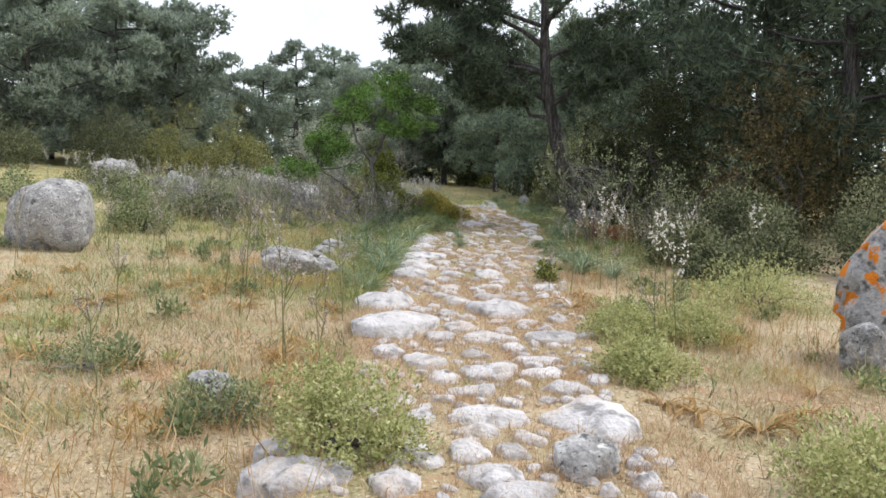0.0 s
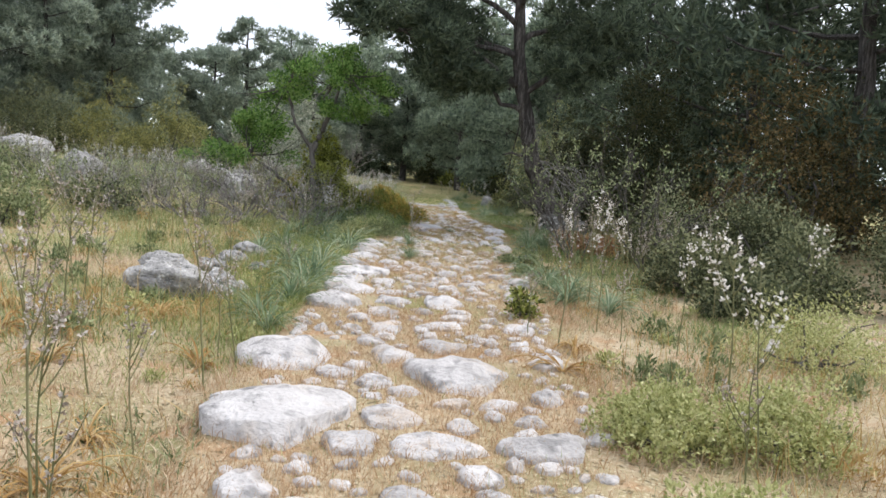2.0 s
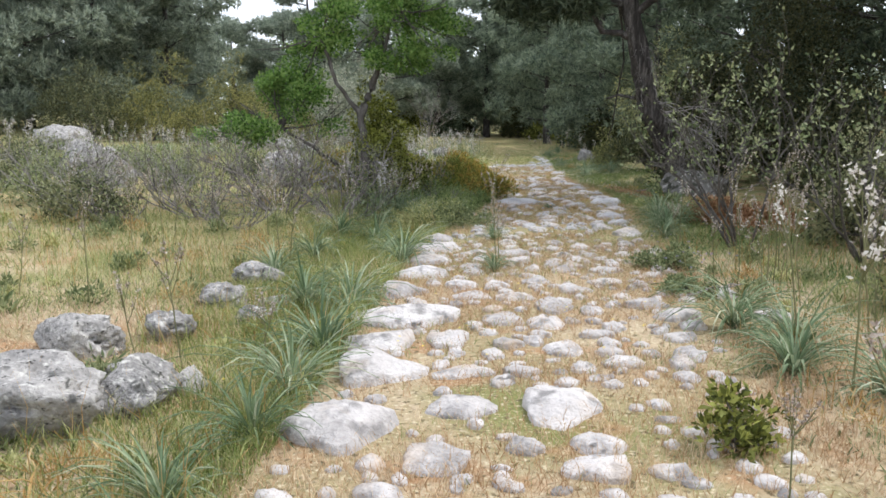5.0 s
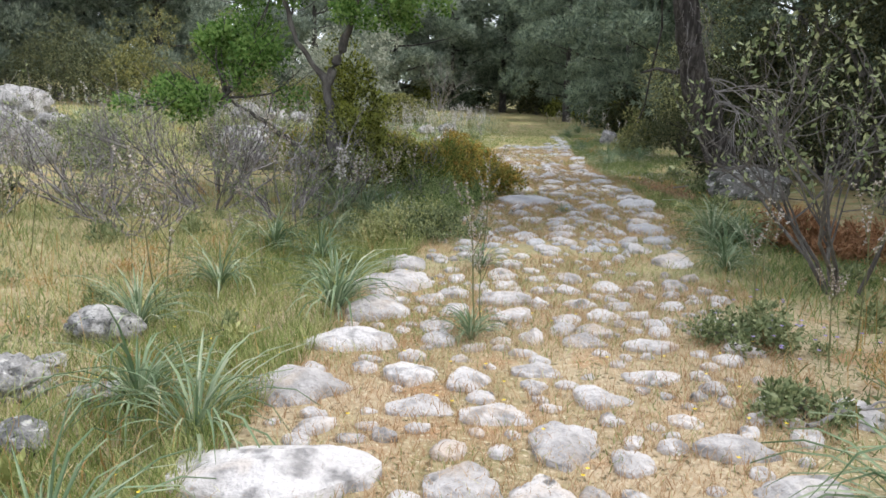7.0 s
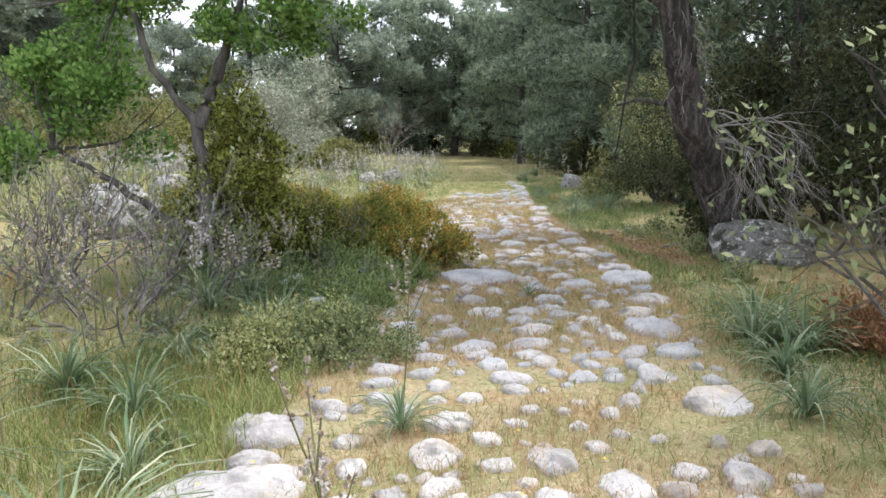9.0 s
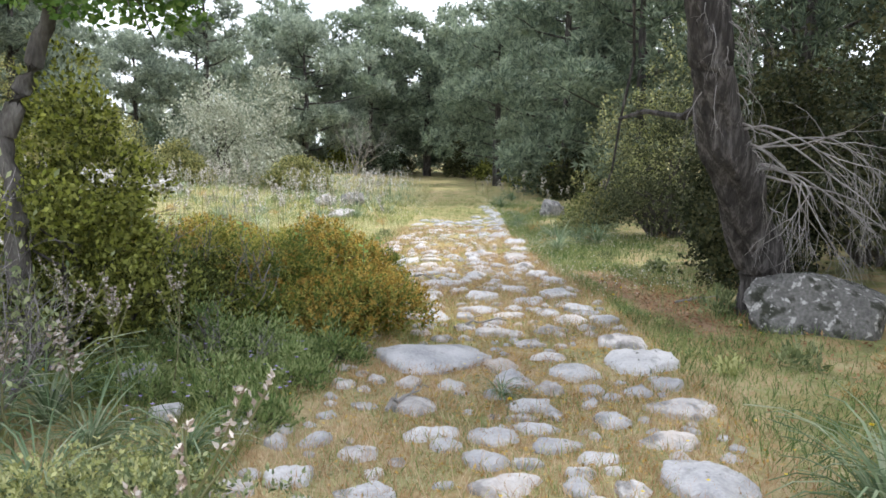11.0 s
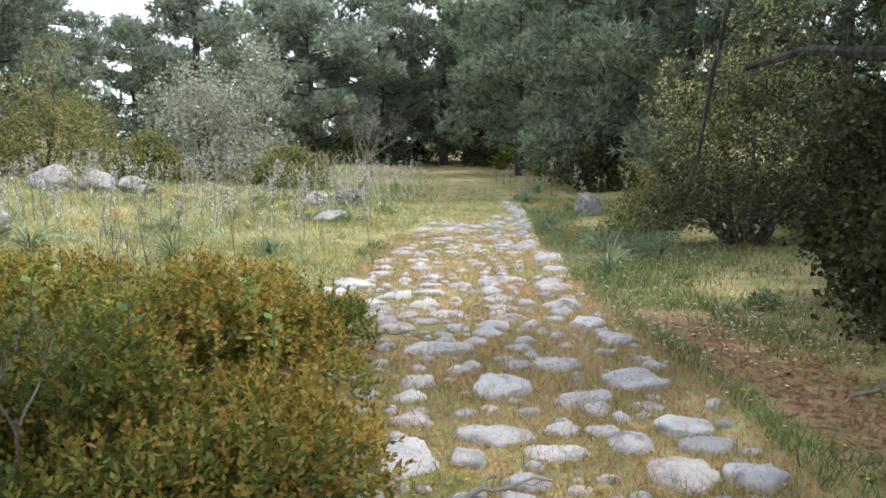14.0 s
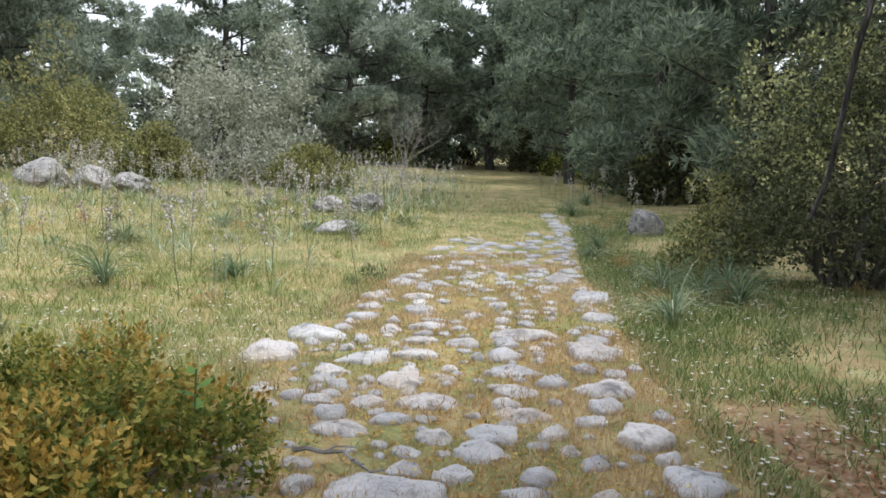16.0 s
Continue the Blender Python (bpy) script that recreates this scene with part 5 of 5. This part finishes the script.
# ---- the stone path ----
path = thing("stone_path", Matrix(), "old causeway of worn pale limestone cobbles set in earth", "path", kind="structure")
STONES = [
    [(0.65, 3.64, 0.40, 0.20), (0.05, 3.71, 0.24, 0.21), (1.32, 3.77, 0.17, 0.15), (0.54, 3.83, 0.31, 0.24), (-0.37, 3.88, 0.50, 0.29), (0.46, 4.14, 0.24, 0.23), (0.69, 4.16, 0.18, 0.17), (-0.59, 4.47, 0.26, 0.24), (0.56, 4.49, 0.29, 0.15), (1.30, 4.68, 0.58, 0.59), (0.64, 4.76, 0.48, 0.24), (0.62, 5.40, 0.39, 0.20), (1.27, 5.45, 0.36, 0.18), (1.20, 5.84, 0.38, 0.19), (0.79, 5.88, 0.40, 0.31), (0.31, 6.24, 0.34, 0.37), (1.24, 6.26, 0.36, 0.21), (0.74, 6.47, 0.28, 0.15), (0.04, 6.52, 0.28, 0.31), (1.52, 7.10, 0.47, 0.24), (0.93, 7.11, 0.53, 0.27), (0.50, 7.17, 0.27, 0.25), (1.13, 7.45, 0.19, 0.17)],
    [(0.74, 7.57, 0.38, 0.27), (1.56, 7.59, 0.22, 0.13), (0.13, 7.67, 0.71, 0.74), (1.11, 7.89, 0.24, 0.12), (1.41, 7.89, 0.27, 0.14), (1.76, 8.05, 0.19, 0.21), (0.84, 8.14, 0.24, 0.17), (0.64, 8.41, 0.27, 0.28), (0.39, 8.60, 0.28, 0.19), (1.26, 8.60, 0.79, 0.85), (0.08, 9.03, 0.66, 0.73), (1.99, 9.03, 0.27, 0.29), (0.79, 9.18, 0.35, 0.38), (1.21, 9.48, 0.41, 0.29), (1.93, 9.57, 0.21, 0.19)],
    [(0.79, 10.06, 0.27, 0.30), (1.30, 10.21, 0.46, 0.23), (2.03, 10.21, 0.28, 0.20), (1.54, 10.74, 0.30, 0.23), (0.79, 10.84, 0.30, 0.23), (0.36, 11.25, 0.53, 0.46), (1.47, 11.44, 0.44, 0.48)],
    [(0.93, 11.50, 0.38, 0.28), (0.97, 12.12, 0.35, 0.17), (1.34, 12.12, 0.23, 0.15), (1.71, 12.15, 0.16, 0.18), (2.34, 12.16, 0.16, 0.16), (0.46, 12.20, 0.55, 0.41), (1.99, 12.24, 0.24, 0.19), (2.43, 12.34, 0.21, 0.16), (1.18, 12.49, 0.14, 0.16), (1.67, 12.54, 0.27, 0.25), (2.00, 12.68, 0.15, 0.16), (1.31, 12.71, 0.21, 0.16), (1.49, 12.75, 0.14, 0.15), (0.46, 12.84, 0.54, 0.30), (0.90, 12.88, 0.27, 0.30), (1.95, 12.90, 0.23, 0.11)],
    [(2.12, 13.09, 0.19, 0.21), (1.66, 13.28, 0.30, 0.32), (1.85, 13.38, 0.13, 0.14), (2.67, 13.40, 0.37, 0.21), (1.33, 13.43, 0.29, 0.29), (0.61, 13.45, 0.71, 0.37), (3.46, 13.52, 0.33, 0.26), (2.07, 13.65, 0.17, 0.18), (2.56, 13.78, 0.35, 0.17), (1.78, 13.80, 0.28, 0.31), (1.49, 14.09, 0.31, 0.20), (1.12, 14.19, 0.30, 0.19), (3.34, 14.28, 0.30, 0.24), (2.02, 14.32, 0.31, 0.20), (0.53, 14.42, 0.51, 0.33), (1.38, 14.56, 0.24, 0.22), (2.38, 14.65, 0.29, 0.16), (1.05, 14.68, 0.29, 0.28), (1.75, 14.70, 0.25, 0.15)],
    [(2.50, 15.19, 0.33, 0.18), (0.69, 15.26, 0.52, 0.26), (2.10, 15.26, 0.27, 0.16), (1.80, 15.34, 0.17, 0.19), (2.23, 15.50, 0.31, 0.17), (2.00, 15.54, 0.18, 0.19), (1.19, 15.57, 0.21, 0.18), (2.65, 15.71, 0.15, 0.16), (0.66, 15.75, 0.25, 0.12), (2.07, 15.78, 0.19, 0.21), (1.66, 15.82, 0.31, 0.24), (2.34, 15.91, 0.22, 0.22), (0.78, 15.94, 0.40, 0.29), (2.60, 15.95, 0.20, 0.13), (1.29, 15.97, 0.22, 0.22), (2.51, 16.18, 0.23, 0.12), (1.93, 16.21, 0.15, 0.17), (2.23, 16.25, 0.28, 0.14), (1.66, 16.33, 0.38, 0.28)],
    [(1.30, 16.50, 0.23, 0.18), (0.85, 16.73, 0.54, 0.31), (2.52, 16.76, 0.24, 0.27), (3.07, 16.81, 0.23, 0.25), (2.26, 17.05, 0.22, 0.24), (1.71, 17.15, 0.26, 0.23), (0.89, 17.50, 0.35, 0.28), (1.80, 17.60, 0.24, 0.27), (3.32, 17.80, 0.34, 0.31), (3.11, 18.29, 0.25, 0.28)],
    [(3.47, 18.83, 0.31, 0.20), (1.71, 18.84, 0.28, 0.14), (2.40, 18.84, 0.23, 0.11), (2.04, 19.14, 0.31, 0.25), (2.44, 19.15, 0.36, 0.20), (1.64, 19.17, 0.22, 0.19), (3.11, 19.48, 0.18, 0.17), (3.47, 19.50, 0.39, 0.43), (1.91, 19.56, 0.29, 0.14), (2.55, 19.59, 0.38, 0.21), (1.55, 19.74, 0.22, 0.15), (3.05, 19.90, 0.23, 0.12), (1.86, 20.05, 0.20, 0.15), (2.89, 20.09, 0.27, 0.14), (3.50, 20.12, 0.35, 0.17), (2.56, 20.25, 0.28, 0.19), (2.22, 20.34, 0.32, 0.16), (2.83, 20.35, 0.25, 0.13)],
    [(1.16, 20.52, 0.26, 0.23), (3.77, 20.64, 0.38, 0.25), (2.87, 20.74, 0.25, 0.15), (2.15, 20.88, 0.30, 0.33), (3.06, 21.10, 0.21, 0.18), (2.86, 21.34, 0.26, 0.28), (3.34, 21.52, 0.35, 0.29), (2.83, 21.70, 0.27, 0.27), (3.83, 21.75, 0.53, 0.49), (3.22, 21.92, 0.28, 0.14), (2.35, 21.98, 0.80, 0.70), (3.15, 22.31, 0.26, 0.13), (3.92, 22.33, 0.38, 0.37), (3.00, 22.75, 0.41, 0.21), (3.41, 22.81, 0.30, 0.15)],
    [(2.33, 23.13, 0.18, 0.09), (3.98, 23.19, 0.24, 0.23), (3.68, 23.29, 0.33, 0.36), (2.75, 23.54, 0.18, 0.15), (2.44, 23.56, 0.32, 0.35), (3.19, 23.57, 0.29, 0.15), (2.89, 23.82, 0.41, 0.20), (3.26, 23.87, 0.17, 0.15), (3.92, 23.88, 0.28, 0.16), (2.47, 24.09, 0.22, 0.17), (3.47, 24.43, 0.38, 0.19), (2.46, 24.52, 0.19, 0.15), (3.91, 24.69, 0.38, 0.27), (3.04, 24.72, 0.34, 0.37), (2.50, 24.89, 0.23, 0.25), (3.51, 25.17, 0.35, 0.27)],
    [(3.32, 25.83, 0.24, 0.12), (2.65, 25.84, 0.55, 0.27), (2.28, 25.84, 0.15, 0.15), (4.09, 25.96, 0.28, 0.27), (2.98, 26.03, 0.18, 0.16), (2.75, 26.06, 0.16, 0.10), (3.13, 26.32, 0.27, 0.22), (2.89, 26.47, 0.21, 0.15), (3.20, 26.54, 0.27, 0.22), (2.38, 26.58, 0.33, 0.17), (4.01, 26.59, 0.27, 0.30), (3.77, 26.85, 0.19, 0.11), (3.40, 26.95, 0.39, 0.20), (2.17, 27.08, 0.20, 0.10), (2.46, 27.08, 0.24, 0.14), (2.85, 27.12, 0.41, 0.20), (3.35, 27.43, 0.31, 0.15), (3.98, 27.44, 0.40, 0.20), (2.63, 27.57, 0.28, 0.28), (2.13, 27.80, 0.27, 0.14), (3.39, 27.86, 0.39, 0.20)],
    [(2.30, 28.10, 0.41, 0.20), (1.67, 28.18, 0.37, 0.39), (2.68, 28.26, 0.32, 0.19), (4.03, 28.40, 0.41, 0.31), (3.04, 28.60, 0.27, 0.20), (2.68, 28.68, 0.29, 0.15), (1.89, 28.84, 0.42, 0.21), (3.55, 28.92, 0.56, 0.28), (2.42, 29.09, 0.19, 0.21), (2.75, 29.21, 0.32, 0.18), (4.32, 30.56, 0.40, 0.44), (4.19, 31.61, 0.39, 0.43)],
]


def slab_mesh(name, seed, mat, around=36, rings=(0.22, 0.44, 0.62, 0.76, 0.87, 0.95, 1.0, 1.0)):
    """A worn paving stone: broken outline, split and pitted top, chipped arris, sides that go into the earth."""
    r = np.random.default_rng(8000 + seed)
    a = np.arange(around) * 2 * np.pi / around
    corners = int(r.integers(4, 7))
    planes = np.arange(corners) * 2 * np.pi / corners + r.uniform(0, 1.5) + r.normal(0, 0.2, corners)
    c = np.cos(a[:, None] - planes)
    R = np.minimum(np.where(c > 0.15, r.uniform(0.7, 1.0, corners) / np.maximum(c, 0.15), 9).min(1), 1.2)
    R = (np.roll(R, 1) + 3 * R + np.roll(R, -1)) / 5 * (1 + r.normal(0, 0.025, around))
    o = np.array([seed * 3.7, seed * 1.9, seed * 2.3])
    v = [np.array([[0, 0, 1.0]])]
    for k, q in enumerate(rings):
        xy = np.stack([np.cos(a), np.sin(a)], -1) * (R * q)[:, None]
        z = 1 - 0.22 * q ** 2 - 0.45 * max(0, (q - 0.72) / 0.28) ** 2 if k < len(rings) - 1 else -0.9
        v.append(np.column_stack([xy, np.full(around, z)]))
    v = np.concatenate(v)
    up = v[:, 2] > 0
    for _ in range(7):
        t = r.uniform(0, 6.28)
        d = unit(np.array([math.cos(t), math.sin(t), r.uniform(0.5, 2.2)]))
        k = np.where(up, np.maximum((v - [0, 0, 0.2]) @ d - r.uniform(0.52, 0.82), 0), 0)
        v = v - (k * 0.9)[:, None] * d
    p = v * [1, 1, 0.5] + o
    rough = 0.13 * wob(p, 1.7) + 0.12 * wob(p, 4.2) + 0.09 * wob(p, 8.5) - 0.14 * np.maximum(0, 0.14 - np.abs(wob(p, 2.4))) / 0.14
    v[:, 2] += np.where(up, rough * np.clip(v[:, 2] + 0.3, 0, 1), 0)
    v[:, :2] *= (1 + 0.05 * wob(p, 4.0) + 0.03 * wob(p, 9.0))[:, None]
    v[:, :2] /= np.abs(v[:, :2]).max(0)
    n = len(rings)
    f = [[0, 1 + j, 1 + (j + 1) % around] for j in range(around)]
    f += [[1 + k * around + j, 1 + (k + 1) * around + j, 1 + (k + 1) * around + (j + 1) % around, 1 + k * around + (j + 1) % around] for k in range(n - 1) for j in range(around)]
    return mesh(name, v, f, mat, True)


KERB = [slab_mesh("stone", i, M_STONE) for i in range(20)]
GREY = [slab_mesh("stone", 40 + i, M_GREYSTONE) for i in range(12)]
rp = np.random.default_rng(17)
laid = []


def lay(x, y, w, d, h, grey=False, turn=0.0):
    kinds = GREY if grey else KERB
    ob = new("stone", kinds[int(rp.integers(len(kinds)))])
    ob.parent = path
    up = h * 0.95
    ob.matrix_basis = at(x, y, turn, h - up) @ pose(0, 0, 0, rp.normal(0, 3), rp.normal(0, 3), 180 * int(rp.integers(2))) @ Matrix.Diagonal((w / 2, d / 2, up, 1))
    laid.append((x, y, w, d))


for row in STONES:
    for x, y, w, d in row:
        l, r = edge(y)
        side = x < l + 0.45 or x > r - 0.5
        kerb = x < l + 0.5 and w > 0.3
        lay(x - (0.04 if kerb else 0), y, w * (1.28 if kerb else 1.18), d * (1.6 if kerb else 1.42), min(0.035 + 0.12 * min(w, d), 0.13) + (0.04 if kerb else 0.02 if side else 0), y > 18 and rp.random() < 0.45, rp.normal(0, 8))


def free(x, y, w, d):
    return all(abs(x - a) > 0.47 * (w + c) or abs(y - b) > 0.45 * (d + e) for a, b, c, e in laid[-1500:] if abs(y - b) < 1.0)


count = len(laid)
tries = 0
while count < 300 and tries < 9000:
    tries += 1
    y = rp.uniform(3.2, 30)
    l, r = edge(y)
    x = rp.uniform(l + 0.1, r - 0.1)
    w = rp.uniform(0.1, 0.24)
    d = w * rp.uniform(0.6, 1.0)
    if free(x, y, w * 1.1, d * 1.1):
        lay(x, y, w, d, rp.uniform(0.03, 0.07), y > 18 and rp.random() < 0.5, rp.uniform(-30, 30))
        count += 1


def cobbles():
    """The small and the far cobbles, joined."""
    base = [(np.array([v.co[:] for v in m.vertices]), [list(p.vertices) for p in m.polygons]) for m in (slab_mesh("cobble", 80 + i, M_STONE, 12, (0.5, 0.85, 1.0, 1.0)) for i in range(8))]
    near, far = [[], [], 0], [[], [], 0]
    for _ in range(15000):
        y = -4.0 + 62 * rp.random() ** 1.05
        l, r = edge(y)
        edge_stone = y > 30 and rp.random() < 0.25
        x = r - rp.uniform(0.0, 0.3) if edge_stone else rp.uniform(l + 0.05, r - 0.05)
        big = y > 29
        if big and rp.random() < 0.3 + (y - 29) / 11 - (0.4 if edge_stone else 0):
            continue
        w = rp.uniform(0.16, 0.42) if big else 0.09 + 0.22 * rp.random() ** 1.3
        d = w * rp.uniform(0.6, 1.0)
        if (17 < y < 27 and rp.random() < 0.6) or not free(x, y, w * 0.88, d * 0.88):
            continue
        laid.append((x, y, w, d))
        v, f = base[int(rp.integers(8))]
        h = w * (0.14 if big else 0.22)
        a = rp.uniform(0, 6.28)
        q = v * [w / 2, d / 2, h]
        q = np.stack([q[:, 0] * math.cos(a) - q[:, 1] * math.sin(a), q[:, 0] * math.sin(a) + q[:, 1] * math.cos(a), q[:, 2]], -1) + [x, y, float(height(x, y)) + 0.002]
        side = far if y > 18 and rp.random() < 0.7 else near
        side[0].append(q)
        side[1] += [[i + side[2] for i in q2] for q2 in f]
        side[2] += len(v)
    for (vs, fs, _), mat, look_of in ((near, M_STONE, "pale"), (far, M_GREYSTONE, "grey")):
        ob = part("small_cobbles", np.concatenate(vs), fs, mat, path, "small worn " + look_of + " cobbles between the larger stones", True)
        tagged(ob, kind="stuff")


cobbles()


def fringe():
    """Dry and green grass that grows up against the stones."""
    r = np.random.default_rng(91)
    st = np.array([q for q in laid if q[1] > 1.5 and q[1] < 31])
    k = np.repeat(np.arange(len(st)), (60 * (st[:, 2] + st[:, 3]) + 8).astype(int))
    a = r.uniform(0, 6.28, len(k))
    out = r.uniform(0.9, 1.22, len(k))
    x, y = st[k, 0] + np.cos(a) * out * st[k, 2] / 2, st[k, 1] + np.sin(a) * out * st[k, 3] / 2
    green = r.random(len(k)) < np.interp(y, [0, 14, 19, 30], [0.04, 0.15, 0.5, 0.45])
    grass("stone_fringe_grass", x[~green], y[~green], 0.105, 0.0019, G_RUSTSTRAW, "dry straw-coloured grass growing up against the stones", 21, 0.45)
    grass("green_fringe_grass", x[green], y[green], 0.095, 0.0021, G_GREEN, "green grass growing up against the stones", 22, 0.45)


fringe()


# ---- small things ----
def dandelion(x, y, h, seed):
    r = np.random.default_rng(5000 + seed)
    ob = thing("dandelion", at(x, y), "single yellow dandelion on a thin stem", "flower", "dandelions")
    part("stem", *tube(curve_pts((0, 0, -0.01), (0.02, 0.01, h), 0, 4), np.linspace(0.003, 0.002, 4), 4), P_STEM, ob)
    a = np.linspace(0, 6.28 * 3, 36)
    d = unit(np.stack([np.cos(a), np.sin(a), np.linspace(0.15, 1.6, 36)], -1))
    part("flower_head", *blades(np.tile([[0.02, 0.01, h]], (36, 1)), d, unit(np.cross(d, [0, 0, 1.0])), 0.02 * r.uniform(0.8, 1.1, 36), 0.005), P_YELLOW, ob)


for i, (x, y, h) in enumerate([(4.75, 25.5, 0.12), (4.55, 24.6, 0.14), (4.35, 24.2, 0.1), (4.5, 25.2, 0.16), (5.0, 22.6, 0.12), (4.9, 23.6, 0.15), (5.3, 21.0, 0.12), (0.2, 21.2, 0.14), (-0.1, 21.0, 0.12), (2.7, 20.6, 0.1), (4.6, 20.1, 0.14)]):
    dandelion(x, y, h, i)


def fallen_branch(x, y, turn, length, seed):
    r = np.random.default_rng(5100 + seed)
    ob = thing("fallen_branch", at(x, y, turn, 0.02), "thin dry fallen branch lying on the stones", "branch", "fallen branches")
    p = curve_pts((0, 0, 0.02), (length, 0, 0.04), 0.02, 7, 0.012, r)
    part("stick", *tube(p, np.linspace(0.014, 0.005, 7), 5), M_DEAD, ob)
    for k in (2, 4):
        q = p[k] + [0.25 * length, (0.16 if k == 2 else -0.14) * length, 0.03]
        part("side_twig", *tube(curve_pts(p[k], q, 0.01, 4, 0.006, r), np.linspace(0.007, 0.003, 4), 4), M_DEAD, ob)


for i, (x, y, turn, ln) in enumerate([(2.95, 14.0, 25, 0.6), (2.6, 23.0, 20, 0.5), (2.2, 26.2, -30, 0.55), (2.0, 20.7, 60, 0.45), (5.1, 24.4, 10, 0.6)]):
    fallen_branch(x, y, turn, ln, i)


def broadleaf(x, y, z, seed):
    r = np.random.default_rng(5200 + seed)
    ob = thing("broadleaf_seedling", at(x, y), "bright green broad-leaved climber growing through the mastic", "plant", "broadleaf seedlings")
    part("stem", *tube(curve_pts((0, 0, 0), (0.03, 0, z), 0, 5, 0.01, r), np.linspace(0.006, 0.004, 5), 4), P_STEM, ob)
    for k in range(7):
        a = k * 2.4
        d = unit(np.array([[math.cos(a), math.sin(a), 0.35]]))
        s = unit(np.cross(d, [[0, 0, 1.0]]))
        v, f = blades(np.array([[0.03, 0, z - 0.03 * k]]), d, s, r.uniform(0.07, 0.1), 0.03)
        part("leaf", v, f, L_GREEN, ob)


for i, (x, y, z) in enumerate([(1.55, 24.3, 0.78), (1.2, 23.4, 0.8), (1.75, 23.9, 0.66), (0.6, 23.8, 0.82), (1.9, 25.6, 0.6)]):
    broadleaf(x, y, z, i)
